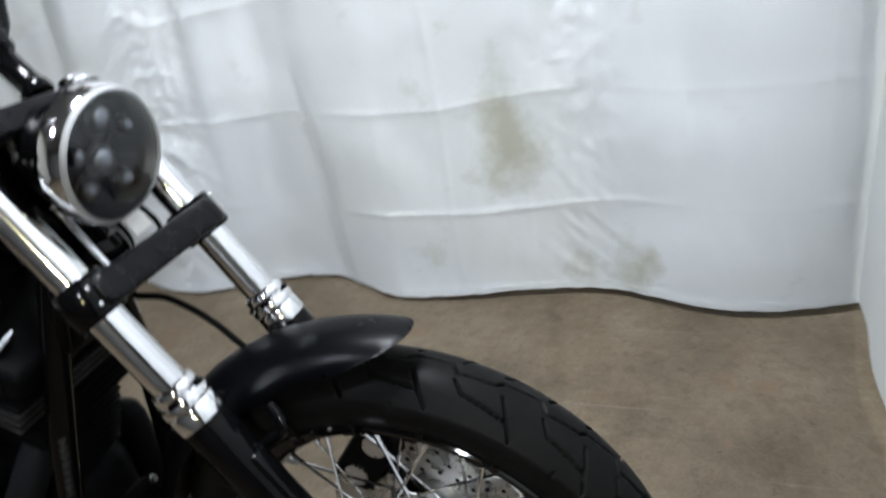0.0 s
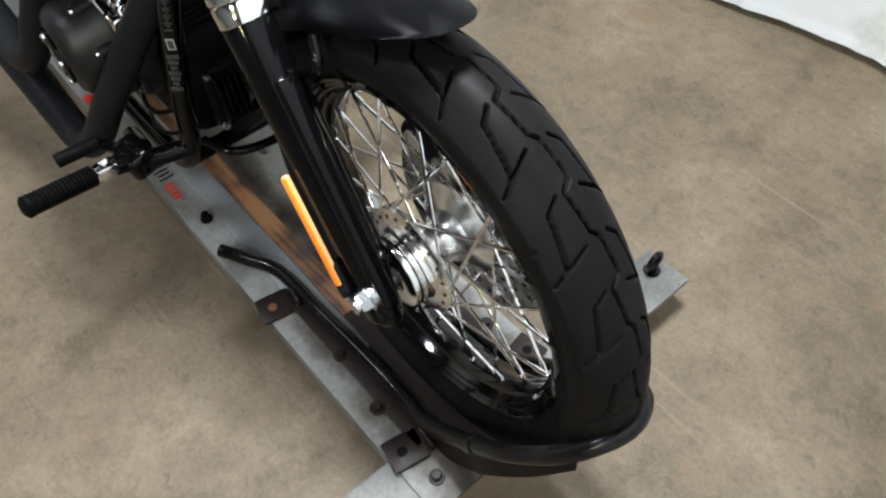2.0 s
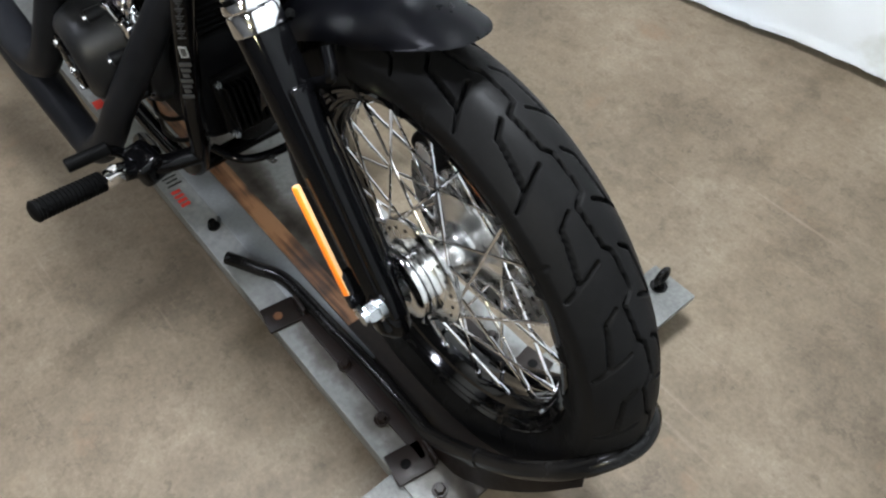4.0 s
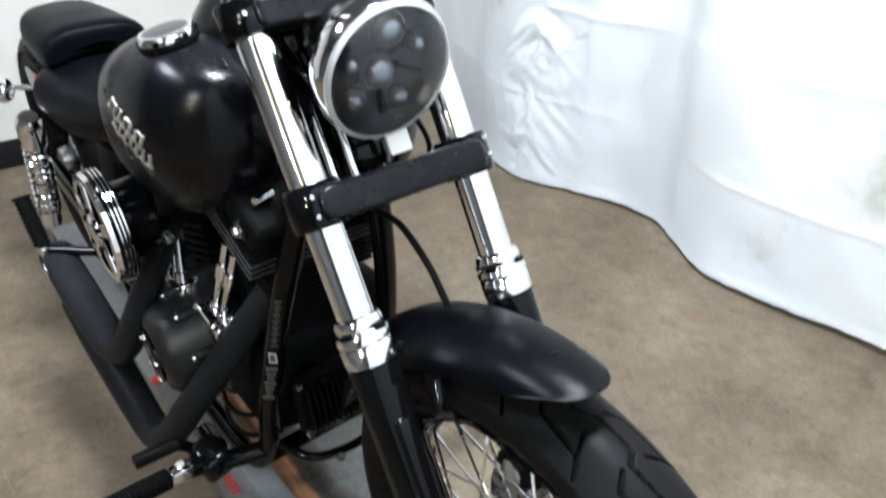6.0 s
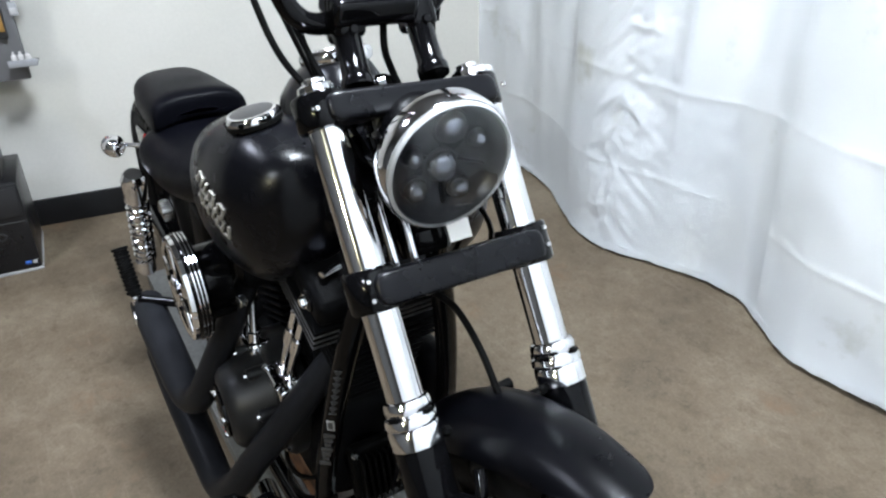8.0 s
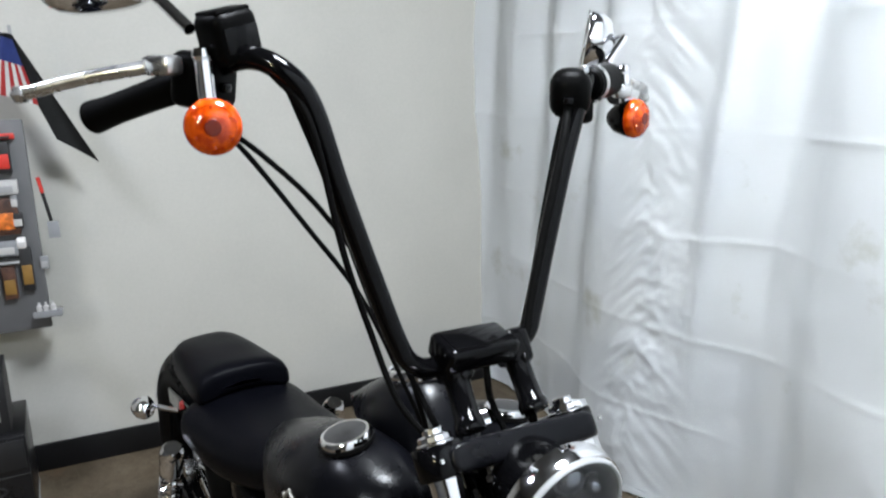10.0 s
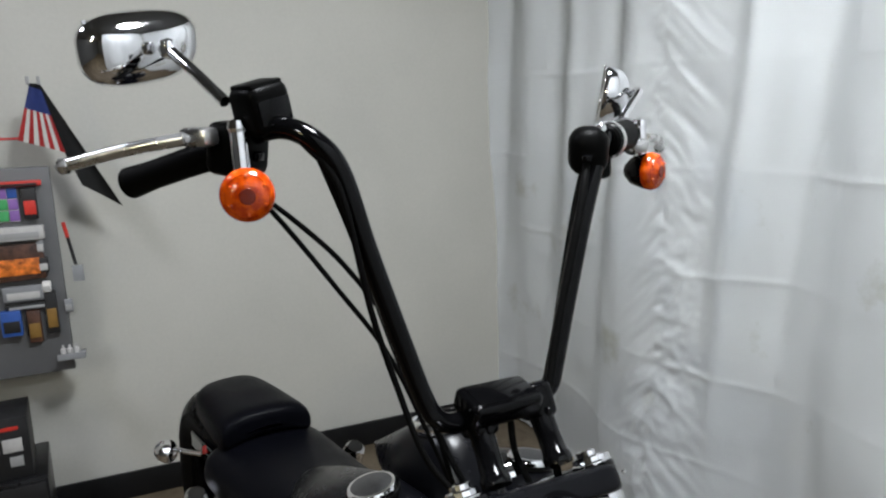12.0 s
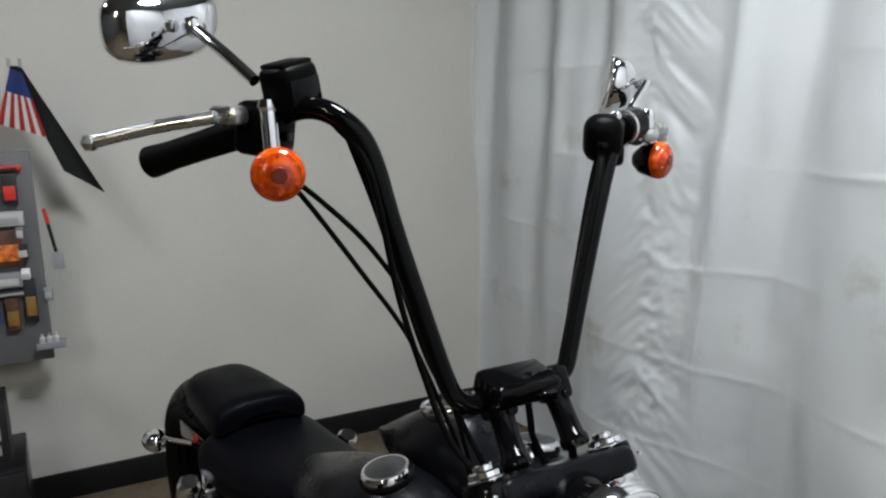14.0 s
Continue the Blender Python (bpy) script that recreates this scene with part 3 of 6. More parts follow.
def build_lamps():
    """Round white ceiling lamps and one warmer wall lamp."""
    for x, y, r, glow in ((-0.30, 0.20, 0.26, LAMP_WHITE), (-1.46, -1.45, 0.19, LAMP_DIM), (1.45, -0.30, 0.147, LAMP_SIDE), (1.1, -2.7, 0.17, LAMP_SIDE)):
        t = thing("ceiling_light", (x, y, CEIL), "round white LED ceiling lamp, lit", "ceiling light", "ceiling lamps")
        part("housing", lathe([(0, 0), (r + 0.03, 0), (r + 0.03, -0.05), (r + 0.015, -0.06), (r + 0.005, -0.055)], pose(x, y, CEIL - 0.002), 40), WHITE_TAG, t)
        part("diffuser", lathe([(0, -0.066), (r - 0.015, -0.064), (r, -0.056)], pose(x, y, CEIL - 0.002), 40), glow, t, "lit frosted diffuser")
    t = thing("wall_lamp", (1.9, -4.2, 2.55), "round warm-white wall lamp, lit", "wall lamp")
    m = frame_of((1.9, -4.228, 2.55), (1.9, -4.1, 2.55))
    part("housing", lathe([(0, 0), (0.15, 0), (0.15, 0.04), (0.14, 0.05)], m, 40), WHITE_TAG, t)
    part("diffuser", lathe([(0.14, 0.045), (0.125, 0.062), (0.07, 0.075), (0, 0.078)], m, 40), LAMP_WARM, t, "lit frosted diffuser")


build_room()
build_curtains()
build_lamps()


# ---- the motorcycle ----
AXLE = Vector((-0.018, 0.009, 0.423))
FOOT = Vector((0.005, 0.0, 0.42))
RAKE = radians(30.5)
UP = Vector((-math.sin(RAKE), 0, math.cos(RAKE)))
AHEAD = Vector((math.cos(RAKE), 0, math.sin(RAKE)))
FORK_Y = 0.097
# the upper clamp stands a little low on its left, for each metre across
SINK = 0.065


def fork(s, y=0.0, d=0.0):
    """A place on the fork: s along the legs from the axle, y across, d ahead of the legs."""
    return FOOT + UP * s + AHEAD * d + Vector((0, y, 0))


def fork_frame(s, y=0.0, d=0.0):
    """x ahead, y across, z up along the fork."""
    m = Matrix((AHEAD, (0, 1, 0), UP)).transposed().to_4x4()
    return Matrix.Translation(fork(s, y, d)) @ m


bike = thing("motorcycle", (0, 0, 0.088), "satin black cruiser motorcycle with tall handlebars, held in a chock", "motorcycle")


def turned(m_at):
    """A frame with its z across the bike, at a place."""
    return Matrix.Translation(m_at) @ Matrix.Rotation(radians(-90), 4, "X")


def front_tyre():
    """Tyre with a zigzag centre groove and hooked side grooves cut into the tread."""
    na, R = 1300, 0.329
    prof = []
    for k in range(-14, -0):
        q = -k / 14
        prof.append((-0.048 - 0.004 * math.sin(math.pi * min(1, q * 1.2)) + 0.016 * q ** 2, R - 0.0285 - 0.0525 * q))
    for k in range(89):
        y = 0.048 * (k - 44) / 44
        prof.append((y, R - 0.0285 * (abs(y) / 0.048) ** 2.2))
    for k in range(1, 15):
        q = k / 14
        prof.append((0.048 + 0.004 * math.sin(math.pi * min(1, q * 1.2)) - 0.016 * q ** 2, R - 0.0285 - 0.0525 * q))
    period = radians(18)
    arc = R * period
    segs = []
    zig = [(0, -0.006), (0.42 * arc, -0.0025), (0.50 * arc, 0.004), (0.92 * arc, 0.0065), (arc, -0.006)]
    for a, c in zip(zig, zig[1:]):
        segs.append((*a, *c, 0.0015))
    for sgn, off in ((-1, 0.0), (1, 0.5)):
        o = off * arc
        for a, c, w in (((0.0, 0.015), (0.105, 0.0265), 0.0013), ((0.105, 0.0265), (0.65, 0.0335), 0.0013), ((0.52, 0.0135), (0.65, 0.0335), 0.0013), ((0.65, 0.0335), (0.76, 0.0445), 0.0013)):
            segs.append((a[0] * arc + o, sgn * a[1], c[0] * arc + o, sgn * c[1], w))
    S, Y = np.meshgrid(np.arange(na) / na * 2 * np.pi * R % arc, np.array([p[0] for p in prof]), indexing="ij")
    depth = np.zeros_like(S)
    for x0, y0, x1, y1, w in segs:
        for shift in (-arc, 0, arc):
            ax, dx, dy = x0 + shift, x1 - x0, y1 - y0
            t = np.clip(((S - ax) * dx + (Y - y0) * dy) / (dx * dx + dy * dy), 0, 1)
            d = np.hypot(S - ax - t * dx, Y - y0 - t * dy)
            depth = np.maximum(depth, np.clip((w + 0.0007 - d) / 0.0008, 0, 1) * 0.013)
    # wear dots at the shoulders
    for sgn in (-1, 1):
        d = np.hypot((S - 0.36 * arc), Y - sgn * 0.0485)
        depth = np.maximum(depth, np.clip((0.0035 - d) / 0.0015, 0, 1) * 0.004 * (np.arange(na)[:, None] % 144 < 72))
    ang = np.arange(na) / na * 2 * np.pi
    r = np.array([p[1] for p in prof])[None, :] - depth
    verts = np.stack([AXLE.x + np.sin(ang)[:, None] * r, AXLE.y + Y * 1.03 + 0 * r, AXLE.z + np.cos(ang)[:, None] * r], -1).reshape(-1, 3)
    npf = len(prof)
    i = np.arange(na)[:, None] * npf + np.arange(npf - 1)[None, :]
    j = ((np.arange(na) + 1) % na)[:, None] * npf + np.arange(npf - 1)[None, :]
    faces = np.stack([i, i + 1, j + 1, j], -1).reshape(-1, 4)
    me = bpy.data.meshes.new("tyre")
    me.from_pydata(verts.tolist(), [], faces.tolist())
    me.materials.append(RUBBER)
    me.polygons.foreach_set("use_smooth", [True] * len(me.polygons))
    return me


def build_front_wheel():
    # black rim: lathe of (radius, across)
    side = [(0.252, 0.031), (0.2515, 0.036), (0.249, 0.0385), (0.2455, 0.0385), (0.244, 0.036), (0.2425, 0.0335), (0.239, 0.0335), (0.2375, 0.031), (0.236, 0.0275), (0.2325, 0.0275), (0.231, 0.024), (0.2285, 0.019), (0.224, 0.0165), (0.2195, 0.011), (0.2165, 0.004)]
    prof = [(r, -y) for r, y in side] + [(r, y) for r, y in side[::-1]] + [(0.245, 0.024), (0.238, 0.018), (0.226, 0.010), (0.224, 0.0), (0.226, -0.010), (0.238, -0.018), (0.245, -0.024), (0.252, -0.031)]
    wheel = part("front_wheel", lathe(prof, turned(AXLE), 96), RIM_BLACK, bike, "gloss black spoked wheel rim", angle=18)
    tyre = new("tyre", front_tyre())
    hang(tyre, wheel)
    tagged(tyre, "black rubber tyre with zigzag tread")
    hub = [(0, -0.066), (0.024, -0.066), (0.0245, -0.0745), (0.026, -0.076), (0.040, -0.076), (0.0490, -0.073), (0.0515, -0.068), (0.0515, -0.060), (0.0500, -0.058), (0.0500, -0.052), (0.054, -0.047), (0.072, -0.0445), (0.0775, -0.0425), (0.0775, -0.0365), (0.066, -0.034), (0.048, -0.031), (0.036, -0.025), (0.031, -0.015), (0.031, 0.015), (0.036, 0.026),
           (0.046, 0.030), (0.060, 0.034), (0.0690, 0.037), (0.0690, 0.045), (0.055, 0.049), (0.03, 0.055), (0, 0.056)]
    part("hub", lathe(hub, turned(AXLE), 40), ALLOY, wheel, "polished alloy hub with a drilled flange")
    holes = bmesh.new()
    for k in range(20):
        a = 2 * math.pi * k / 20
        c = AXLE + Vector((0.0680 * math.sin(a), -0.0446, 0.0680 * math.cos(a)))
        rod(c, c + Vector((0, -0.0014, 0)), 0.0026, segs=8, bm=holes)
    part("flange_holes", holes, PLASTIC, wheel)
    part("bearing_seal", lathe([(0.0, -0.0665), (0.0235, -0.0665), (0.0235, -0.068), (0.0, -0.068)], turned(AXLE), 24), PLASTIC, wheel, "dark bearing seal")
    part("axle_spacer", lathe([(0.0, -0.066), (0.0135, -0.066), (0.0135, -0.098), (0.0, -0.098)], turned(AXLE), 24), STEEL, wheel, "plain steel axle spacer")
    # brake disc on the left
    disc = [(0.075, 0.060), (0.146, 0.060), (0.146, 0.0648), (0.075, 0.0648), (0.075, 0.060)]
    part("brake_disc", lathe(disc, turned(AXLE), 64), STEEL, wheel, "steel brake disc")
    carrier = lathe([(0.03, 0.056), (0.05, 0.056), (0.08, 0.061), (0.08, 0.064), (0.05, 0.061), (0.03, 0.061), (0.03, 0.056)], turned(AXLE), 40)
    part("disc_carrier", carrier, ALLOY, wheel)
    slots = bmesh.new()
    for k in range(24):
        a = 2 * math.pi * k / 24
        for rr, o in ((0.095, 0.0), (0.112, 0.1), (0.130, 0.2)):
            c = AXLE + Vector((rr * math.sin(a + o), 0.0595, rr * math.cos(a + o)))
            rod(c, c + Vector((0, 0.006, 0)), 0.0035, segs=8, bm=slots)
    part("disc_holes", slots, PLASTIC, wheel)
    # forty laced spokes
    me_of = {}
    n = 40
    for k in range(n):
        side = -1 if k % 2 else 1
        lead = 1 if (k // 2) % 2 else -1
        a_rim = 2 * math.pi * (k + 0.5) / n
        a_hub = a_rim + lead * radians(58)
        rh, yh = (0.0685, -0.0385) if side < 0 else (0.062, 0.043)
        p = AXLE + Vector((rh * math.sin(a_hub), yh, rh * math.cos(a_hub)))
        q = AXLE + Vector((0.219 * math.sin(a_rim), side * 0.007, 0.219 * math.cos(a_rim)))
        length = round((q - p).length, 4)
        key = (side, length)
        if key not in me_of:
            b = lathe([(0, 0), (0.0022, 0), (0.0022, length - 0.02), (0.0035, length - 0.019), (0.0033, length), (0, length)], None, 8)
            me_of[key] = finish(b, "spoke", CHROME)
        sp = new("spoke", me_of[key])
        sp.matrix_basis = frame_of(p, q)
        hang(sp, wheel)
    return wheel


def build_fork():
    for sgn in (-1, 1):
        y = sgn * FORK_Y
        leg = part("fork_leg", lathe([(0, -0.030), (0.014, -0.030), (0.018, -0.024), (0.0215, 0.0), (0.0245, 0.05), (0.0265, 0.20), (0.0275, 0.30), (0.028, 0.362), (0.0255, 0.372), (0, 0.372)], fork_frame(0, y), 40), GLOSS_BLACK, bike, "gloss black fork slider")
        # flat ridge down the front of the slider
        ridge = box_bm((0.02, 0.024, 0.30), fork_frame(0.15, y, 0.021), 0.006, 3)
        part("ridge", ridge, GLOSS_BLACK, leg)
        inner = box_bm((0.016, 0.014, 0.26), fork_frame(0.16, y - sgn * 0.026, -0.006), 0.005, 3)
        part("fender_rail", inner, GLOSS_BLACK, leg)
        part("fork_tube", lathe([(0.0205, 0.375), (0.0205, 0.738), (0, 0.738)], fork_frame(0, y), 48), CHROME, bike, "chromed fork tube")
        collar = [(0.021, 0.418), (0.0245, 0.417), (0.0265, 0.412), (0.0265, 0.405), (0.0245, 0.402), (0.0285, 0.400), (0.0295, 0.396), (0.0295, 0.391), (0.0275, 0.389), (0.0290, 0.386), (0.0290, 0.367), (0.027, 0.365)]
        part("fork_collar", lathe(collar, fork_frame(-0.006, y), 48), CHROME, bike, "chromed slider cover with notched ring")
        for k in range(4):
            a = k * math.pi / 2 + 0.5
            part("collar_slot", box_bm((0.005, 0.013, 0.006), fork_frame(0.396, y) @ Matrix.Rotation(a, 4, "Z") @ Matrix.Translation((0.0265, 0, 0)), 0.001), PLASTIC, bike)
        inset = 0.010 if sgn > 0 else 0.0
        nut = lathe([(0, 0.7600), (0.010, 0.7598), (0.0122, 0.7585), (0.0125, 0.7535), (0.0178, 0.7530), (0.0195, 0.7510), (0.0200, 0.7455), (0.0225, 0.7440), (0.0225, 0.7370)], fork_frame(-SINK * (y + FORK_Y), y - inset), 14)
        part("fork_cap", nut, CHROME, bike, "chromed fork cap nut", angle=25)
        # axle clamp at the foot
        foot = box_bm((0.038, 0.030, 0.040), fork_frame(-0.004, y + sgn * 0.010, -0.004), 0.011, 3)
        part("axle_clamp", foot, GLOSS_BLACK, leg)
    part("axle", rod(AXLE + Vector((0, -0.140, 0)), AXLE + Vector((0, 0.120, 0)), 0.0095, segs=24), STEEL, bike)
    c = Vector((0.004, -0.116, 0.444))
    nut = hexagon(c, c + Vector((0, -0.016, 0)), 0.0135)
    rod(c + Vector((0, 0.008, 0)), c + Vector((0, -0.002, 0)), 0.017, bm=nut)
    rod(c + Vector((0, -0.012, 0)), c + Vector((0, -0.022, 0)), 0.010, bm=nut)
    part("axle_nut", nut, ZINC, bike, "zinc-plated axle nut")
    # amber side reflectors
    for sgn in (-1, 1):
        m = fork_frame(0.122, sgn * (FORK_Y + 0.036), -0.010) @ Matrix.Rotation(radians(sgn * 68), 4, "Z")
        base = part("side_reflector", box_bm((0.008, 0.0078, 0.150), m @ Matrix.Translation((0, 0, 0)), 0.002), PALE_EDGE, bike, "slim reflector with a paler rim")
        part("reflector_lens", box_bm((0.005, 0.0064, 0.1475), m @ Matrix.Translation((0.004, 0.0006, 0)), 0.002), AMBER_REFLECTOR, base, "amber lens")
        part("reflector_mount", box_bm((0.012, 0.022, 0.05), fork_frame(0.052, sgn * (FORK_Y + 0.030), -0.012), 0.004), GLOSS_BLACK, base, "black mounting tab")
    # triple clamps: straight bars ahead of the tubes, with bosses round the tubes
    def clamp(s, y0, y1, depth, tall, d, sink, name, label):
        """A bar across the fork with rounded ends; sink: how far it drops for each metre towards its left."""
        rings = []
        n = 26
        for i in range(n + 1):
            u = i / n
            y = y0 + (y1 - y0) * (0.5 - 0.5 * math.cos(math.pi * u))
            e = min(y - y0, y1 - y) / 0.016
            f = max(0.12, math.sqrt(max(0, 1 - (1 - min(1, e)) ** 2.4)))
            mid = s - sink * (y + FORK_Y)
            ring = []
            for k in range(24):
                a = 2 * math.pi * k / 24
                c, sn = math.cos(a), math.sin(a)
                x = math.copysign(abs(c) ** 0.38, c) * depth / 2 * (0.6 + 0.4 * f)
                z = math.copysign(abs(sn) ** 0.38, sn) * tall / 2 * (0.35 + 0.65 * f)
                ring.append(fork_frame(mid, y, d) @ Vector((x, 0, z)))
            rings.append(ring)
        part(name, loft(rings), MATT_BLACK, bike, label, angle=35)
    clamp(0.722, -0.101, 0.100, 0.034, 0.033, 0.020, SINK, "upper_clamp", "black upper fork clamp")
    clamp(0.530, -0.106, 0.103, 0.026, 0.037, 0.026, 0.02, "lower_clamp", "satin black lower fork clamp bar")
    part("clamp_web", box_bm((0.040, 0.150, 0.026), fork_frame(0.532, 0, -0.012), 0.008, 3), GLOSS_BLACK, bike)
    part("clamp_web", box_bm((0.044, 0.150, 0.024), fork_frame(0.718, 0, -0.016), 0.008, 3), GLOSS_BLACK, bike)
    for sgn in (-1, 1):
        for s, r, sink in ((0.724, 0.030, SINK), (0.532, 0.0305, 0.02)):
            h = 0.0185 if s > 0.6 else 0.023
            b = lathe([(0.0206, -h), (r - 0.002, -h), (r, 0.003 - h), (r, h - 0.003), (r - 0.002, h), (0.0206, h)], fork_frame(s - sink * (sgn + 1) * FORK_Y, sgn * FORK_Y - (0.010 if sgn > 0 and s > 0.6 else 0)), 40)
            part("clamp_boss", b, GLOSS_BLACK, bike)
        for ds in (-0.010, 0.010):
            p = fork(0.532 + ds, sgn * (FORK_Y + 0.014), 0.0285)
            part("pinch_bolt", rod(p, p + AHEAD * 0.003, 0.0026, segs=10), STEEL, bike)
        p = fork(0.724 - SINK * (sgn + 1) * FORK_Y, sgn * (FORK_Y + 0.014), 0.0275)
        part("pinch_bolt", rod(p, p + AHEAD * 0.003, 0.0026, segs=10), STEEL, bike)
    # steering neck and stem
    part("steering_neck", lathe([(0, 0.55), (0.030, 0.55), (0.033, 0.56), (0.033, 0.575), (0.027, 0.58), (0.027, 0.69), (0.033, 0.695), (0.033, 0.71), (0, 0.71)], fork_frame(0, 0, -0.055), 40), GLOSS_BLACK, bike, "gloss black steering neck")
    p = fork(0.745, 0, -0.05)
    part("stem_nut", lathe([(0, 0.018), (0.012, 0.018), (0.016, 0.012), (0.018, 0.0), (0, 0)], fork_frame(0.744, 0, -0.05), 12), CHROME, bike, "chromed stem nut", angle=25)


def build_front_fender():
    def place(u, v):
        # u round the tyre from the rear to the tip, v across
        w = 2 * v - 1
        tip = 9.0 - 18 * abs(w) ** 2.2
        tail = -84 + 6 * abs(w) ** 2
        a = radians(tail + (tip - tail) * u)
        half = 0.066 - 0.010 * max(0, (u - 0.6) / 0.4) ** 2
        y = half * math.sin(w * 1.35) / math.sin(1.35)
        drop = 0.047 * (1 - math.cos(w * 1.35)) / (1 - math.cos(1.35))
        r = 0.3655 - drop + 0.006 * max(0, (u - 0.75) / 0.25)
        return (AXLE.x + r * math.sin(a), AXLE.y * 0.6 + y, AXLE.z + r * math.cos(a))
    f = part("front_fender", sheet(60, 28, place, thick=-0.0035), MATT_BLACK, bike, "short satin black front fender", angle=60)
    for sgn in (-1, 1):
        b = hose([(AXLE.x - 0.10, sgn * 0.058, 0.725), (AXLE.x - 0.085, sgn * 0.068, 0.70), fork(0.29, sgn * 0.074)], 0.007, 6, 10)
        part("fender_stay", b, GLOSS_BLACK, f)
        c = Vector((AXLE.x - 0.155, sgn * 0.062, 0.735))
        part("fender_bolt", hexagon(c, c + Vector((0, sgn * 0.006, 0.003)), 0.006), PLASTIC, f)


def build_headlight():
    c = Vector((-0.262, -0.007, 1.003))
    n = Vector((0.985, -0.02, -0.16)).normalized()
    side = Vector((0, 0, 1)).cross(n).normalized()
    m = Matrix.Translation(c) @ Matrix((n.cross(side) * -1, side * -1, n)).transposed().to_4x4()
    can = [(0.0, -0.100), (0.018, -0.099), (0.034, -0.092), (0.045, -0.075), (0.052, -0.050), (0.060, -0.028), (0.069, -0.018), (0.070, -0.010)]
    head = part("headlight", lathe(can, m, 56), GLOSS_BLACK, bike, "round LED headlight in a gloss black shell")
    ring = [(0.070, -0.018), (0.0745, -0.016), (0.0755, -0.008), (0.0755, 0.000), (0.0745, 0.006), (0.0735, 0.009), (0.0722, 0.009), (0.0718, 0.004)]
    part("trim_ring", lathe(ring, m, 80), CHROME, head, "chromed trim ring")
    # a pale-coloured ring stands in for the white reflection inside the rim
    part("rim_reflection_ring", lathe([(0.0722, 0.0065), (0.0718, 0.0100), (0.0705, 0.0130), (0.0690, 0.0142), (0.0680, 0.0138), (0.0672, 0.0105)], m, 80), RIM_REFLECTION, head, "pale ring in place of the rim's white reflection")
    part("reflector_bowl", lathe([(0.0675, 0.0115), (0.063, 0.002), (0.055, -0.008), (0.035, -0.013), (0, -0.014)], m, 56), REFLECTOR_BOWL, head, "dark headlamp bowl")
    lens = part("lens", lathe([(0.0690, 0.0140), (0.0650, 0.0185), (0.057, 0.0245), (0.046, 0.0295), (0.030, 0.0340), (0.014, 0.0362), (0.0, 0.0368)], m, 72), GLASS, head, "clear domed lens")
    lens.visible_shadow = False
    if sum(p.normal.dot(n) for p in lens.data.polygons) < 0:
        lens.data.flip_normals()
    for x, y, r in ((0.0054, 0.0038, 0.0175), (-0.0370, -0.0050, 0.0175), (-0.0200, -0.0360, 0.0105), (-0.0125, 0.0380, 0.0105), (0.0350, -0.0185, 0.0130), (0.0270, 0.0330, 0.0130)):
        q = m @ Matrix.Translation((x, y, -0.011))
        b = lathe([(r, 0.0), (r, 0.007), (r * 0.94, 0.012), (r * 0.75, 0.0165), (r * 0.4, 0.0195), (0, 0.0205)], q, 28)
        part("led_projector", b, LED_LENS, head, "clear LED projector lens")
        part("led_bezel", lathe([(r * 1.0, 0.003), (r * 1.16, 0.004), (r * 1.16, 0.006), (r * 1.05, 0.0075), (r * 0.98, 0.006)], q, 28), REFLECTOR_BOWL, head)
    for turn in (20, 85, 150):
        web = box_bm((0.005, 0.112, 0.007), m @ Matrix.Rotation(radians(turn), 4, "Z") @ Matrix.Translation((0, 0, -0.009)), 0.002)
        part("bowl_divider", web, REFLECTOR_BOWL, head)
    # mount block and the pale tag under the shell
    part("headlight_mount", box_bm((0.05, 0.05, 0.035), fork_frame(0.655, 0, 0.03), 0.008), GLOSS_BLACK, bike)
    part("paper_tag", box_bm((0.002, 0.028, 0.06), fork_frame(0.585, 0.018, 0.005), 0.0005), WHITE_TAG, bike, "white tag tied behind the headlight")
    # screw seen between the legs
    part("spring_screw", lathe([(0, 0.012), (0.008, 0.012), (0.010, 0.008), (0.010, 0), (0.0135, -0.002), (0.0135, -0.007), (0.008, -0.008), (0.008, -0.022), (0, -0.022)], fork_frame(0.693, -0.040, 0.012), 16), DULL_EDGE, bike)


def tank_section(x, lobe):
    """Half-widths and heights of one tank half at x; lobe is -1 for the right half."""
    t = (x + 0.455) / -0.47
    w = interp(t, [(0, 0.004), (0.03, 0.044), (0.09, 0.069), (0.20, 0.084), (0.34, 0.087), (0.55, 0.081), (0.8, 0.058), (0.95, 0.030), (1.0, 0.006)])
    top = interp(t, [(0, 0.90), (0.04, 0.945), (0.10, 0.962), (0.22, 0.978), (0.32, 0.976), (0.55, 0.942), (0.85, 0.878), (1.0, 0.84)])
    bot = interp(t, [(0, 0.87), (0.03, 0.818), (0.09, 0.776), (0.20, 0.745), (0.36, 0.735), (0.6, 0.735), (0.85, 0.765), (1.0, 0.815)])
    cy = lobe * interp(t, [(0, 0.075), (0.1, 0.088), (0.4, 0.100), (0.8, 0.085), (1, 0.06)])
    if lobe > 0:
        top, bot, cy = top - 0.038, bot - 0.040, cy + 0.050
    return cy, w, top, bot


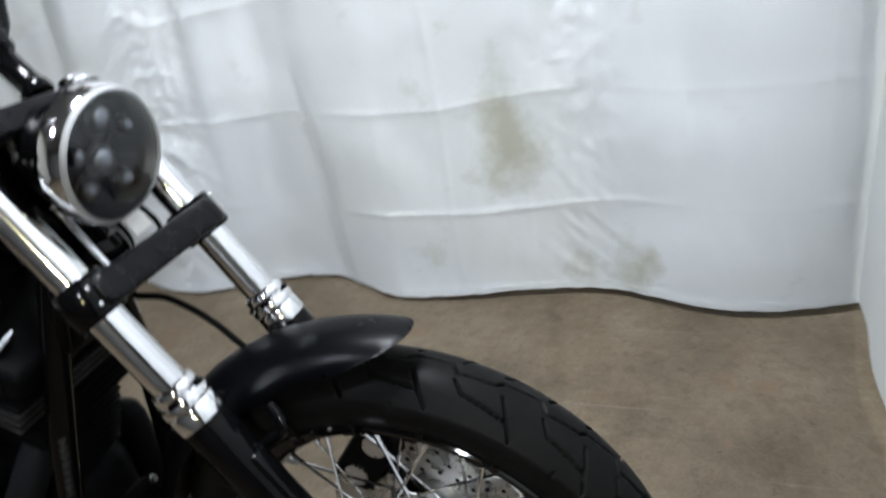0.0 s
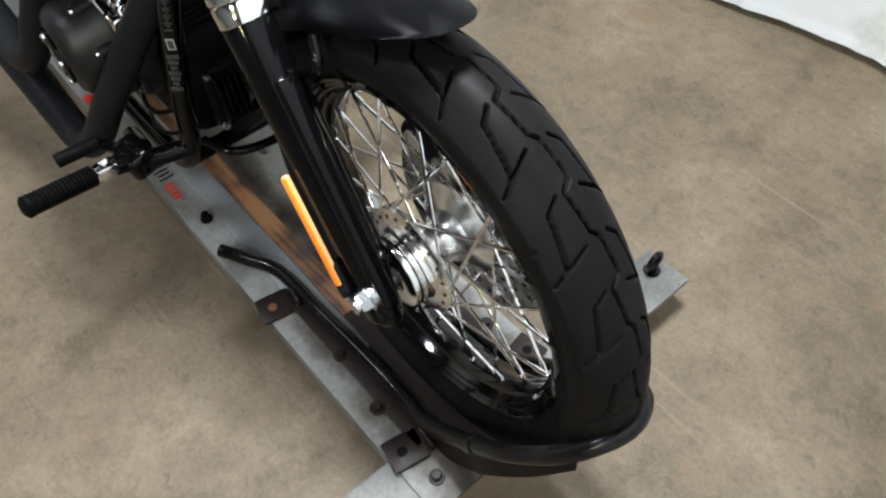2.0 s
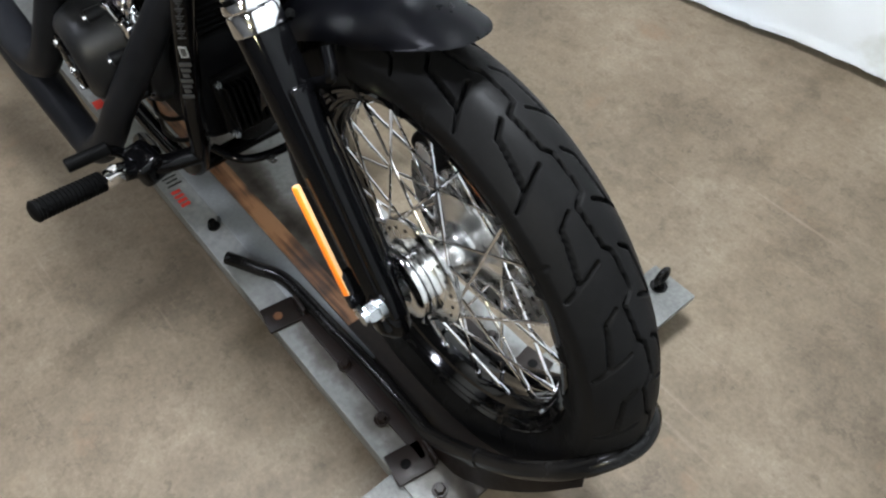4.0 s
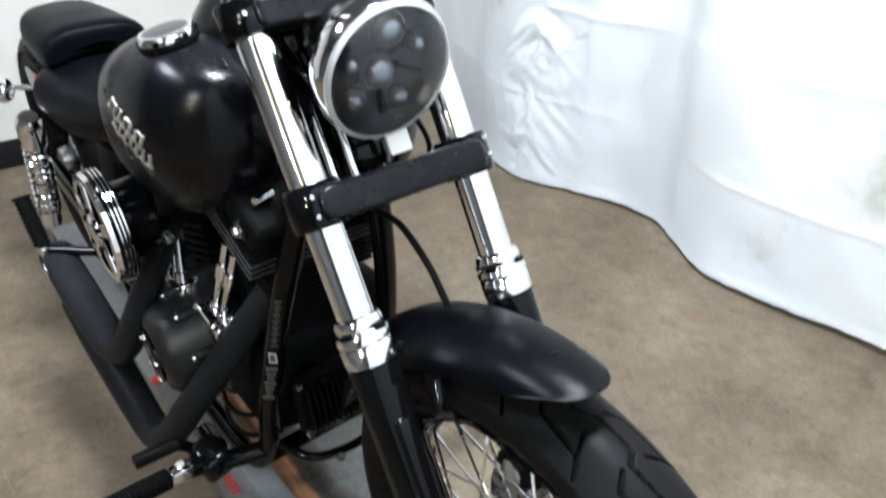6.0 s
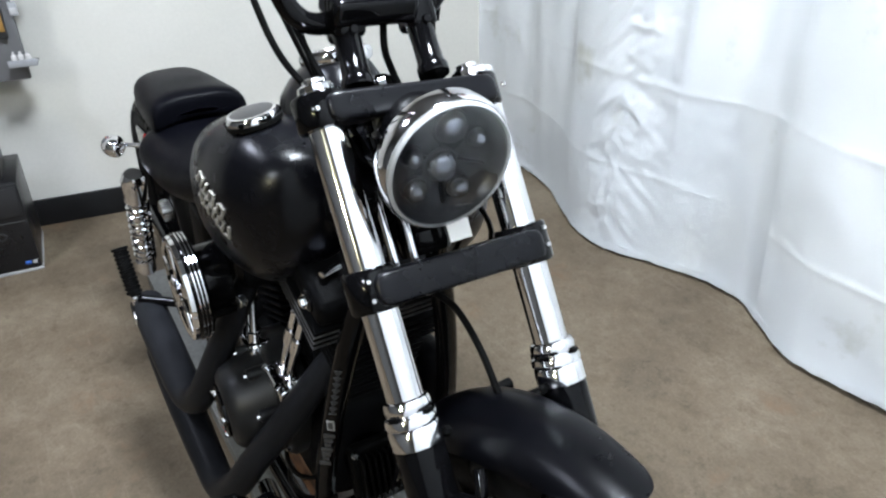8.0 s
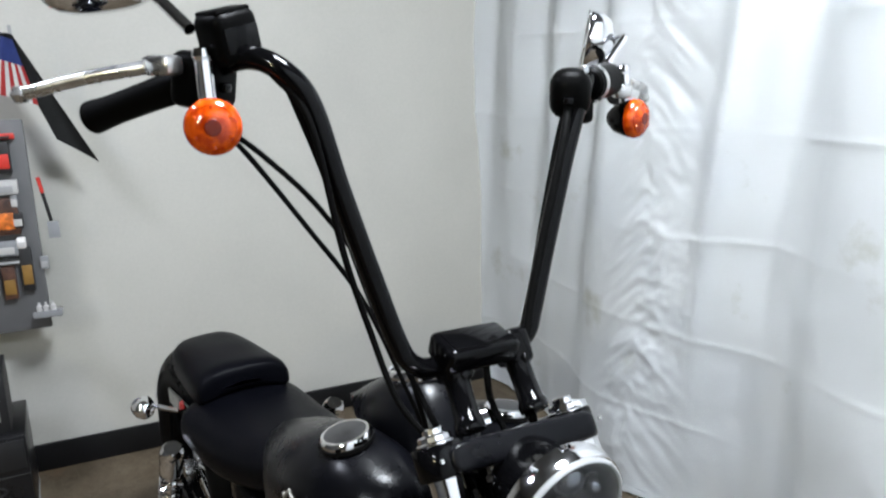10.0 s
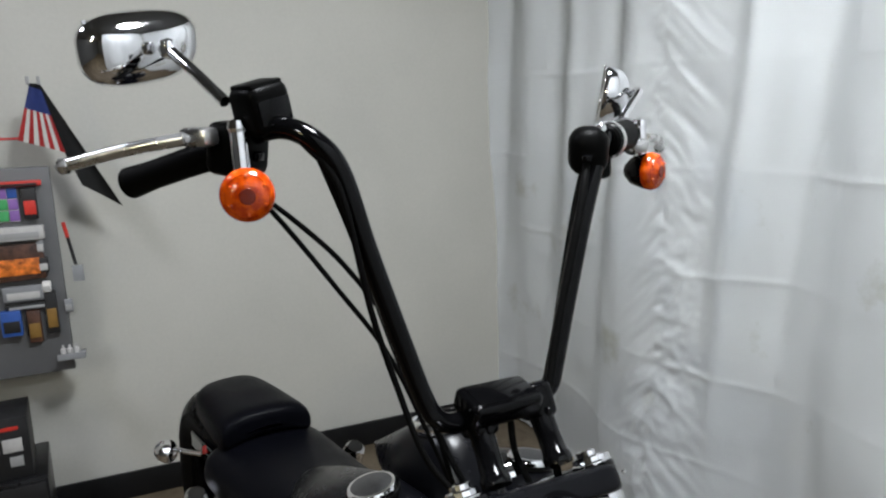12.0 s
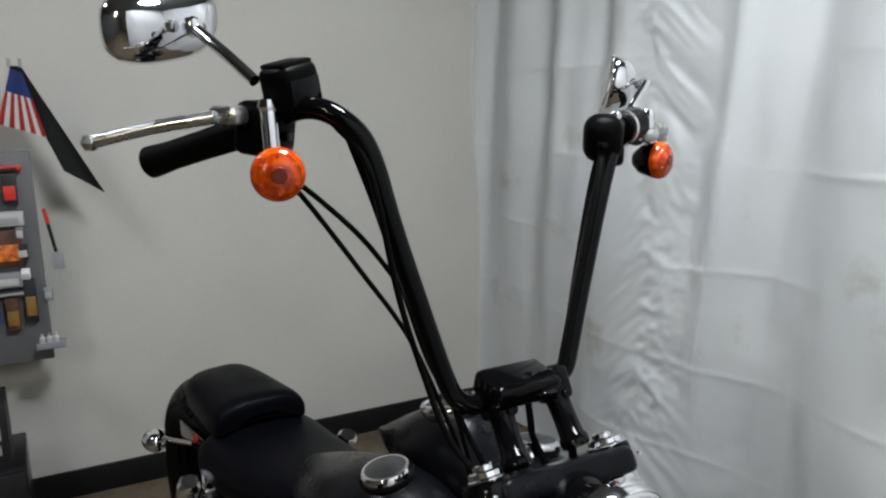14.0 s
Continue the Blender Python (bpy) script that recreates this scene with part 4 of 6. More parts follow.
def build_tank():
    for lobe in (-1, 1):
        rings = []
        for i in range(41):
            u = i / 40
            x = -0.455 - 0.47 * (0.5 - 0.5 * math.cos(math.pi * u))
            cy, w, top, bot = tank_section(x, lobe)
            ring = []
            for k in range(48):
                a = 2 * math.pi * k / 48
                c, s = math.cos(a), math.sin(a)
                e = 0.86
                ring.append((x, cy + math.copysign(abs(c) ** e, c) * w, (top + bot) / 2 + math.copysign(abs(s) ** e, s) * (top - bot) / 2))
            rings.append(ring)
        ob = part("fuel_tank", loft(rings), MATT_BLACK, bike, "satin black teardrop fuel tank half", angle=70)
        x = -0.575
        y = -0.110 if lobe < 0 else 0.162
        m = pose(x, y, 0.979 if lobe < 0 else 0.941, lobe * -10, -5, 0)
        cap = part("fuel_cap", lathe([(0.031, -0.004), (0.036, 0.0), (0.036, 0.005), (0.033, 0.009), (0.029, 0.0095)], m, 40), CHROME, ob, "low chromed fuel cap")
        part("cap_crown", lathe([(0.029, 0.0095), (0.020, 0.0112), (0, 0.0116)], m, 40), BRUSHED, cap, "dull brushed crown")
        part("cap_seal", lathe([(0.038, -0.006), (0.038, 0.0), (0.030, 0.001)], m, 40), RUBBER, ob)
        for k in range(6):
            a = k * math.pi / 3 + 0.3
            part("cap_notch", box_bm((0.004, 0.008, 0.005), m @ Matrix.Rotation(a, 4, "Z") @ Matrix.Translation((0.0355, 0, 0.003)), 0.001), PLASTIC, ob)
        # ragged metal badge on the flank: two slanted rows of angular strokes

        def flank(xx, zz):
            cy, w, top, bot = tank_section(xx, lobe)
            sn = max(-0.98, min(0.98, (zz - (top + bot) / 2) / ((top - bot) / 2)))
            return Vector((xx, cy + lobe * w * (1 - abs(sn) ** (2 / 0.86)) ** (0.86 / 2), zz))
        random.seed(5)
        for row in range(2):
            for k in range(7):
                xx = -0.536 - 0.0118 * k - 0.008 * row
                zz = 0.846 + 0.0050 * k + 0.024 * row
                p, q = flank(xx, zz), flank(xx - 0.004, zz + 0.012)
                nrm = (q - p).cross(flank(xx - 0.01, zz + 0.0045) - p).normalized()
                nrm = nrm if nrm.y * lobe > 0 else -nrm
                along = (flank(xx - 0.01, zz + 0.0045) - p).normalized()
                base = Matrix((along, nrm, along.cross(nrm))).transposed().to_4x4()
                tall = random.uniform(0.016, 0.025)
                at = Matrix.Translation(p + nrm * 0.001) @ base
                part("badge_stroke", box_bm((0.0050, 0.0044, tall), at @ Matrix.Rotation(radians(random.uniform(-14, 14)), 4, "Y"), 0.0013), EMBLEM_METAL, ob, "raised antique-silver badge stroke")
                part("badge_stroke", box_bm((random.uniform(0.010, 0.016), 0.0040, 0.0042), at @ Matrix.Translation((0.003, 0, (tall / 2 - 0.003) * random.choice((-1, 1)))) @ Matrix.Rotation(radians(random.uniform(-25, 25)), 4, "Y"), 0.0012), EMBLEM_METAL, ob)
    # centre console with the instrument
    rings = []
    for i in range(25):
        u = i / 24
        x = -0.48 - 0.31 * u
        w = interp(u, [(0, 0.034), (0.2, 0.056), (0.45, 0.066), (0.8, 0.044), (1, 0.02)])
        top = interp(u, [(0, 0.96), (0.10, 1.000), (0.22, 1.034), (0.30, 1.042), (0.50, 1.024), (0.7, 0.99), (1, 0.93)])
        rings.append([(x, 0.020 + w * math.copysign(abs(math.cos(a)) ** 0.7, math.cos(a)), 0.93 + (top - 0.93) * max(0, math.sin(a)) ** 0.75 - 0.02 * max(0, -math.sin(a))) for a in (2 * math.pi * k / 32 for k in range(32))])
    console = part("tank_console", loft(rings), MATT_BLACK, bike, "black tank console", angle=60)
    m = frame_of((-0.600, 0.022, 1.034), (-0.625, 0.022, 1.134))
    part("instrument_bezel", lathe([(0.046, -0.010), (0.050, -0.006), (0.051, 0.004), (0.048, 0.009), (0.044, 0.010), (0.042, 0.007)], m, 48), CHROME, console, "chromed instrument rim")
    part("instrument_face", lathe([(0.0435, 0.006), (0.02, 0.007), (0, 0.007)], m, 48), GLOSS_BLACK, console, "dark instrument glass")


def build_seat():
    def skin(table, x0, x1, n=34, e=0.7, arch=()):
        """Cushion from a table of (u, half-width, top, bottom); arch lifts the middle of the underside."""
        rings = []
        for i in range(n + 1):
            u = i / n
            x = x0 + (x1 - x0) * (0.5 - 0.5 * math.cos(math.pi * u))
            w, top, bot = (interp(u, [(r[0], r[k]) for r in table]) for k in (1, 2, 3))
            lift = interp(u, arch) if arch else 0
            ring = []
            for k in range(48):
                a = 2 * math.pi * k / 48
                c, s = math.cos(a), math.sin(a)
                y = math.copysign(abs(c) ** e, c) * w
                waist = bot + (top - bot) * 0.42
                if s >= 0:
                    z = waist + s ** (e * 1.1) * (top - waist)
                else:
                    z = waist - abs(s) ** 0.6 * (waist - bot) + lift * (1 - (y / w) ** 2)
                # soft sag of the flanks and creases of the cover
                z += 0.0025 * noise.noise(Vector((x * 9, y * 9, 2)))
                ring.append((x, 0.028 * (x + 0.3) + y, z))
            rings.append(ring)
        return loft(rings)
    seat = part("rider_seat", skin([(0, 0.030, 0.825, 0.80), (0.12, 0.075, 0.826, 0.75), (0.35, 0.114, 0.795, 0.680), (0.6, 0.138, 0.764, 0.642), (0.8, 0.142, 0.754, 0.642), (0.94, 0.130, 0.748, 0.655), (1, 0.09, 0.722, 0.67)], -0.84, -1.33, e=0.78), VINYL, bike, "black vinyl rider's saddle", angle=70)
    part("pillion_seat", skin([(0, 0.072, 0.776, 0.752), (0.05, 0.101, 0.806, 0.735), (0.22, 0.105, 0.820, 0.716), (0.6, 0.094, 0.816, 0.705), (0.88, 0.079, 0.798, 0.70), (0.97, 0.066, 0.775, 0.71), (1, 0.05, 0.75, 0.725)], -1.268, -1.575, e=0.66, arch=[(0, 0.03), (0.3, 0.04), (1, 0.0)]), VINYL, bike, "raised black vinyl pillion pad", angle=70)
    seam = []
    for k in range(25):
        a = math.pi * k / 24
        seam.append((-1.290 - 0.012 * math.sin(a), -0.028 + 0.098 * math.cos(a), 0.750 + 0.046 * math.sin(a) ** 0.7))
    part("pillion_seam", hose(seam, 0.0022, segs=8, straight=True), VINYL, seat)
    for sgn in (-1, 1):
        pts = [(-0.93, sgn * 0.088 - 0.014, 0.715), (-1.05, sgn * 0.117 - 0.016, 0.695), (-1.16, sgn * 0.132 - 0.018, 0.68), (-1.26, sgn * 0.130 - 0.02, 0.69)]
        part("piping", hose(pts, 0.003, 8, 8), VINYL, seat)


def build_rear():
    # rear wheel
    A = Vector((-1.62, -0.028, 0.405))
    tyre = [(0.215, -0.06), (0.235, -0.072), (0.262, -0.079), (0.285, -0.076), (0.303, -0.06), (0.314, -0.03), (0.317, 0), (0.314, 0.03), (0.303, 0.06), (0.285, 0.076), (0.262, 0.079), (0.235, 0.072), (0.215, 0.06)]
    rim = part("rear_wheel", lathe([(0.20, -0.055), (0.218, -0.06), (0.21, -0.03), (0.195, 0), (0.21, 0.03), (0.218, 0.06), (0.20, 0.055), (0.185, 0.0), (0.20, -0.055)], turned(A), 64), GLOSS_BLACK, bike, "gloss black rear rim")
    part("tyre", lathe(tyre, turned(A), 72), RUBBER, rim, "black rubber rear tyre")
    part("hub", lathe([(0, -0.08), (0.03, -0.08), (0.035, -0.05), (0.03, 0.0), (0.035, 0.05), (0.03, 0.08), (0, 0.08)], turned(A), 32), ALLOY, rim)
    me = finish(lathe([(0, 0), (0.0025, 0), (0.0025, 0.165), (0, 0.165)], None, 8), "spoke", CHROME)
    for k in range(20):
        a = 2 * math.pi * k / 20
        sp = new("spoke", me)
        s = -1 if k % 2 else 1
        p = A + Vector((0.03 * math.sin(a + 0.9 * s), s * 0.045, 0.03 * math.cos(a + 0.9 * s)))
        q = A + Vector((0.196 * math.sin(a), 0, 0.196 * math.cos(a)))
        sp.matrix_basis = frame_of(p, q)
        hang(sp, rim)

    def place(u, v):
        w = 2 * v - 1
        a = radians(62 - 130 * u)
        half = 0.082
        y = half * math.sin(w * 1.4) / math.sin(1.4)
        r = 0.330 - 0.06 * (1 - math.cos(w * 1.4)) / (1 - math.cos(1.4))
        return (A.x + r * math.sin(a), A.y + y, A.z + 0.005 + r * math.cos(a))
    part("rear_fender", sheet(40, 20, place, thick=-0.004), MATT_BLACK, bike, "satin black rear fender", angle=60)
    for sgn in (-1, 1):
        strut = box_bm((0.40, 0.012, 0.045), pose(-1.42, sgn * 0.118, 0.655, 0, -6, 0), 0.005)
        part("fender_strut", strut, GLOSS_BLACK, bike, "gloss black fender strut")
        part("side_marker", box_bm((0.05, 0.006, 0.020), pose(-1.465, sgn * 0.128, 0.668, 0, -28, 0), 0.003), RED_LENS, bike, "small red side marker")
        # bullet indicator on a chromed stalk
        c = Vector((-1.653, sgn * 0.182, 0.600))
        part("indicator_stalk", hose([(-1.50, sgn * 0.125, 0.64), (-1.58, sgn * 0.15, 0.622), (-1.65, sgn * 0.165, 0.606)], 0.006, 6, 10), CHROME, bike)
        b = lathe([(0, -0.036), (0.012, -0.034), (0.023, -0.022), (0.028, -0.004), (0.029, 0.012), (0.026, 0.016), (0, 0.017)], frame_of(c, c + Vector((-1, 0, 0))), 28)
        ind = part("bullet_indicator", b, CHROME, bike, "chromed bullet indicator")
        part("indicator_lens", lathe([(0.026, 0.015), (0.024, 0.022), (0.012, 0.028), (0, 0.029)], frame_of(c, c + Vector((-1, 0, 0))), 24), RED_LENS, ind)
        # twin shocks with chromed springs
        p, q = Vector((-1.300, sgn * 0.192, 0.640)), Vector((-1.455, sgn * 0.192, 0.34))
        sh = part("shock_absorber", lathe([(0, -0.02), (0.018, -0.02), (0.024, -0.012), (0.027, 0.0), (0.027, 0.06), (0.024, 0.066), (0.014, 0.068), (0.014, 0.30), (0.022, 0.302), (0.022, 0.345), (0, 0.345)], frame_of(p, q), 32), CHROME, bike, "chromed rear shock absorber")
        f = frame_of(p, q)
        coil = [f @ Vector((0.023 * math.cos(t), 0.023 * math.sin(t), 0.068 + 0.230 * t / (2 * math.pi * 10))) for t in (2 * math.pi * k / 14 for k in range(141))]
        part("spring", hose(coil, 0.0042, segs=8, straight=True), CHROME, sh, "chromed coil spring")
        # swingarm
        part("swingarm", box_bm((0.60, 0.03, 0.05), pose(-1.33, sgn * 0.13, 0.39, 0, 3, 0), 0.008), GLOSS_BLACK, bike, "gloss black swingarm")
    # passenger peg, folded up, on the right and left
    for sgn in (-1, 1):
        j = Vector((-1.15, sgn * 0.258, 0.435))
        t = Vector((-1.20, sgn * 0.262, 0.53))
        part("peg_arm", rod((-1.06, sgn * 0.15, 0.43), j, 0.010), GLOSS_BLACK, bike, "gloss black passenger peg arm")
        part("peg_joint", box_bm((0.026, 0.022, 0.024), Matrix.Translation(j), 0.004), CHROME, bike, "chromed hinge")
        n = 10
        pr = [(0, 0)]
        ln = (t - j).length
        for k in range(n):
            z = 0.012 + (ln - 0.012) * k / n
            st = (ln - 0.012) / n
            pr += [(0.0165, z), (0.0168, z + st * 0.55), (0.0140, z + st * 0.62), (0.0140, z + st * 0.94)]
        pr += [(0.018, ln), (0.018, ln + 0.006), (0, ln + 0.008)]
        part("passenger_peg", lathe(pr, frame_of(j, t), 20), GRIP, bike, "ribbed black rubber passenger peg")
    # box under the seat and battery cover
    part("oil_tank", box_bm((0.22, 0.22, 0.20), pose(-1.08, 0, 0.57), 0.03, 4), GLOSS_BLACK, bike, "gloss black side cover")
    part("battery_box", box_bm((0.12, 0.26, 0.16), pose(-1.02, 0, 0.60, 0, 10, 0), 0.02, 3), PLASTIC, bike)


def build_frame():
    for sgn in (-1, 1):
        pts = [(-0.36, sgn * 0.02, 0.93), (-0.385, sgn * 0.05, 0.82), (-0.425, sgn * 0.085, 0.64), (-0.468, sgn * 0.105, 0.46), (-0.495, sgn * 0.112, 0.34), (-0.56, sgn * 0.118, 0.255), (-0.75, sgn * 0.12, 0.235), (-1.05, sgn * 0.125, 0.26), (-1.15, sgn * 0.125, 0.40)]
        tube = part("frame_tube", hose(pts, 0.0165, 8, 18), GLOSS_BLACK, bike, "gloss black frame downtube")
        if sgn < 0:
            # worn stickers: one white label and plain bars for print
            a, b = Vector((-0.432, -0.09, 0.61)), Vector((-0.462, -0.104, 0.475))
            turn = Matrix.Rotation(radians(-40), 4, "Z")
            at = Vector((0.0125, -0.0105, 0))
            label = part("label", box_bm((0.0022, 0.011, 0.018), Matrix.Translation(a.lerp(b, 0.35) + at) @ turn, 0.0004), GREY_TEXT, tube, "small grey label")
            part("label_field", box_bm((0.0022, 0.0075, 0.013), Matrix.Translation(a.lerp(b, 0.35) + at * 1.02) @ turn, 0.0003), DIM_TEXT, label)
            for t0, t1, rows, wide, tall in ((-0.45, 0.20, 22, 0.011, 0.0014), (0.52, 1.05, 7, 0.017, 0.0062)):
                for k in range(rows):
                    p = a.lerp(b, t0 + (t1 - t0) * k / rows)
                    part("printed_bar", box_bm((0.0022, wide - 0.004 * (k % 3), tall), Matrix.Translation(p + at) @ turn, 0.0003), DIM_TEXT, tube)
    part("cross_tube", rod((-0.53, -0.12, 0.275), (-0.53, 0.12, 0.275), 0.015), GLOSS_BLACK, bike)
    part("top_tube", hose([(-0.39, 0, 0.93), (-0.6, 0, 0.90), (-0.9, 0, 0.80), (-1.15, 0, 0.70)], 0.024, 6, 16), GLOSS_BLACK, bike)
    # wiring and hoses behind the forks
    random.seed(11)
    for k in range(9):
        y = -0.07 + 0.018 * k
        pts = [(-0.375 + random.uniform(-0.02, 0.02), y, 1.0), (-0.36 + random.uniform(-0.02, 0.03), y + random.uniform(-0.02, 0.02), 0.93), (-0.345 + random.uniform(-0.02, 0.03), y + random.uniform(-0.02, 0.02), 0.86), (-0.38, y * 0.8, 0.78)]
        part("wiring", hose(pts, random.choice((0.0035, 0.005, 0.007)), 6, 8), GLOSS_BLACK if k % 3 else PLASTIC, bike)
    for y, x in ((-0.052, -0.325), (-0.03, -0.318)):
        part("chrome_line", rod((x - 0.02, y, 0.955), (x + 0.035, y, 0.86), 0.0045, segs=12), CHROME, bike, "chromed cable sleeve")
    part("horn", lathe([(0, 0.0), (0.032, 0.0), (0.036, 0.006), (0.036, 0.016), (0.02, 0.026), (0, 0.028)], frame_of((-0.36, -0.055, 0.95), (-0.36, -0.2, 0.95)), 32), GLOSS_BLACK, bike, "round black horn")


def build_engine():
    # crankcase and gear case
    part("crankcase", box_bm((0.36, 0.20, 0.22), pose(-0.70, 0, 0.40), 0.05, 4), ENGINE_BLACK, bike, "black engine crankcase")
    part("gearbox", box_bm((0.24, 0.22, 0.20), pose(-0.96, 0, 0.42), 0.04, 4), ENGINE_BLACK, bike)
    part("primary_cover", box_bm((0.62, 0.07, 0.20), pose(-0.85, 0.14, 0.40, 0, -4, 0), 0.034, 4), ENGINE_BLACK, bike, "black primary cover")
    # cam cover bulge on the right
    c = Vector((-0.665, -0.105, 0.462))
    f = frame_of(c, c + Vector((-0.06, -1, -0.05)))
    cam_cover = part("cam_cover", lathe([(0.112, -0.03), (0.112, 0.012), (0.106, 0.020), (0.094, 0.024), (0.086, 0.050), (0.076, 0.078), (0.070, 0.090), (0.060, 0.098), (0.050, 0.100), (0, 0.100)], f, 48), CASE_GREY, bike, "domed dark grey cam cover")
    part("points_cover", lathe([(0.046, 0.099), (0.046, 0.1045), (0.042, 0.107), (0, 0.108)], f, 40), GLOSS_BLACK, cam_cover, "gloss black timer cover")
    part("cover_ring", lathe([(0.030, 0.107), (0.034, 0.1088), (0.031, 0.1095), (0.027, 0.1085)], f, 40), STEEL, cam_cover, "thin bright ring")
    for k in range(5):
        a = 2 * math.pi * k / 5 + 0.3
        p = f @ Vector((0.040 * math.cos(a), 0.040 * math.sin(a), 0.106))
        part("cover_screw", hexagon(p, p + Vector((0, -0.005, 0)), 0.0045), CHROME, cam_cover)
    for k in range(9):
        a = 2 * math.pi * k / 9 + 0.15
        p = f @ Vector((0.101 * math.cos(a), 0.101 * math.sin(a), 0.019))
        part("case_bolt", rod(p, p + Vector((0, -0.009, 0)), 0.0055, segs=12), CHROME, cam_cover)
    for k, a in enumerate((0.35, 1.15, 1.9, 2.7, 5.6)):
        p = f @ Vector((0.088 * math.cos(a), 0.088 * math.sin(a), 0.022))
        q = f @ Vector((0.088 * math.cos(a), 0.088 * math.sin(a), 0.056))
        part("cover_lug", rod(p, q, 0.0105, segs=18), CASE_GREY, cam_cover)
        d = (q - p).normalized()
        part("lug_bolt", rod(q - d * 0.002, q + d * 0.005, 0.0055, segs=12), CHROME, cam_cover)
    part("tappet_plate", box_bm((0.150, 0.030, 0.050), pose(-0.648, -0.120, 0.535, 0, 4, 0), 0.010, 3), CASE_GREY, bike, "dark casting under the tappet blocks")
    # two cylinders in a vee
    for name, lean, bx in (("front", 22.5, -0.60), ("rear", -22.5, -0.74)):
        m = pose(bx, 0, 0.50, 0, 0, 0) @ Matrix.Rotation(radians(lean), 4, "Y")
        cyl = part("cylinder", box_bm((0.116, 0.123, 0.14), m @ Matrix.Translation((0, 0, 0.105)), 0.02, 3), ENGINE_BLACK, bike, "finned black engine cylinder")
        part("cylinder_head", box_bm((0.13, 0.141, 0.07), m @ Matrix.Translation((0, 0, 0.208)), 0.02, 3), ENGINE_BLACK, cyl)
        for k in range(13):
            w, d = (0.142, 0.150) if k < 9 else (0.158, 0.172)
            part("cooling_fin", box_bm((w, d, 0.0062), m @ Matrix.Translation((0, 0, 0.047 + 0.0148 * k)), 0.003), ENGINE_BLACK, cyl)
        # layered rocker box
        for k, (w, z) in enumerate(((0.160, 0.250), (0.160, 0.262), (0.160, 0.274))):
            part("rocker_layer", box_bm((w * 0.94, 0.196, 0.0085), m @ Matrix.Translation((0, -0.017, z)), 0.0025), ENGINE_BLACK, cyl)
            part("rocker_edge", box_bm((w * 0.94 + 0.0016, 0.1976, 0.0012), m @ Matrix.Translation((0, -0.017, z - 0.0062)), 0.0004), DULL_EDGE, cyl, "bright machined edge")
        part("rocker_cover", box_bm((0.148, 0.184, 0.045), m @ Matrix.Translation((0, -0.017, 0.303)), 0.012, 3), ENGINE_BLACK, cyl, "black rocker cover")
        n = (m.to_3x3() @ Vector((0, -1, 0))).normalized()
        p = m @ Vector((math.copysign(0.037, lean), -0.109, 0.303))
        part("rocker_boss", lathe([(0.016, -0.004), (0.016, 0.002), (0.0135, 0.004), (0, 0.004)], frame_of(p, p + n), 24), GLOSS_BLACK, cyl)
        b = hexagon(p, p + n * 0.012, 0.0078)
        rod(p, p + n * 0.006, 0.0105, segs=20, bm=b)
        part("rocker_bolt", b, CHROME, cyl, "chromed rocker bolt")
    # chromed pushrod tubes and tappet blocks on the right
    for base, top in (((-0.590, -0.120, 0.556), (-0.548, -0.098, 0.690)), ((-0.566, -0.120, 0.552), (-0.522, -0.098, 0.685)),
                      ((-0.672, -0.136, 0.566), (-0.702, -0.112, 0.715)), ((-0.706, -0.134, 0.560), (-0.745, -0.110, 0.71))):
        a, c = Vector(base), Vector(top)
        d = (c - a).normalized()
        tube = part("pushrod_tube", rod(a, c, 0.0062, segs=18), CHROME, bike, "chromed pushrod tube")
        part("tube_cup", rod(a - d * 0.004, a + d * 0.022, 0.0105, segs=18), CHROME, tube)
        part("tube_sleeve", rod(a + d * 0.075, a + d * 0.105, 0.0095, segs=18), CHROME, tube)
    for x, y, z in ((-0.578, -0.121, 0.548), (-0.690, -0.128, 0.556)):
        blk = part("tappet_block", box_bm((0.072, 0.042, 0.024), pose(x, y, z, 0, 8 if x > -0.66 else -12, 0), 0.006, 3), CHROME, bike, "chromed tappet block")
        for sx in (-0.029, 0.029):
            for sy in (-0.015, 0.013):
                p = Vector((x + sx, y + sy, z + 0.006))
                part("block_bolt", rod(p, p + Vector((0, -0.006, 0.012)), 0.0058, segs=12), CHROME, blk)
    # round air cleaner with a star-cut chromed face
    c = Vector((-0.684, -0.212, 0.700))
    n = Vector((0.01, -1, 0.0)).normalized()
    m = frame_of(c, c + n)
    air = part("air_cleaner", lathe([(0.06, -0.05), (0.06, -0.013), (0.080, -0.009), (0.084, -0.006), (0.084, 0.009), (0.080, 0.014), (0, 0.014)], m, 56), GLOSS_BLACK, bike, "round gloss black air cleaner")
    for z in (-0.0035, 0.002, 0.0075):
        part("bright_rib", lathe([(0.0835, z - 0.0011), (0.0852, z - 0.0007), (0.0852, z + 0.0007), (0.0835, z + 0.0011)], m, 56), CHROME, air)
    part("face_ring", lathe([(0.068, 0.016), (0.083, 0.014), (0.082, 0.020), (0.076, 0.022), (0.068, 0.020)], m, 56), CHROME, air, "chromed face ring")
    for k in range(5):
        a = 2 * math.pi * k / 5 + 0.4
        q = m @ Matrix.Rotation(a, 4, "Z")
        part("face_spoke", box_bm((0.058, 0.020, 0.008), q @ Matrix.Translation((0.045, 0, 0.019)), 0.003), CHROME, air, "chromed spoke")
        part("face_bolt", rod(q @ Vector((0.030, 0.0, 0.02)), q @ Vector((0.030, 0.0, 0.028)), 0.004, segs=10), GLOSS_BLACK, air)
    part("face_boss", lathe([(0.022, 0.016), (0.022, 0.024), (0.016, 0.028), (0, 0.029)], m, 32), CHROME, air)
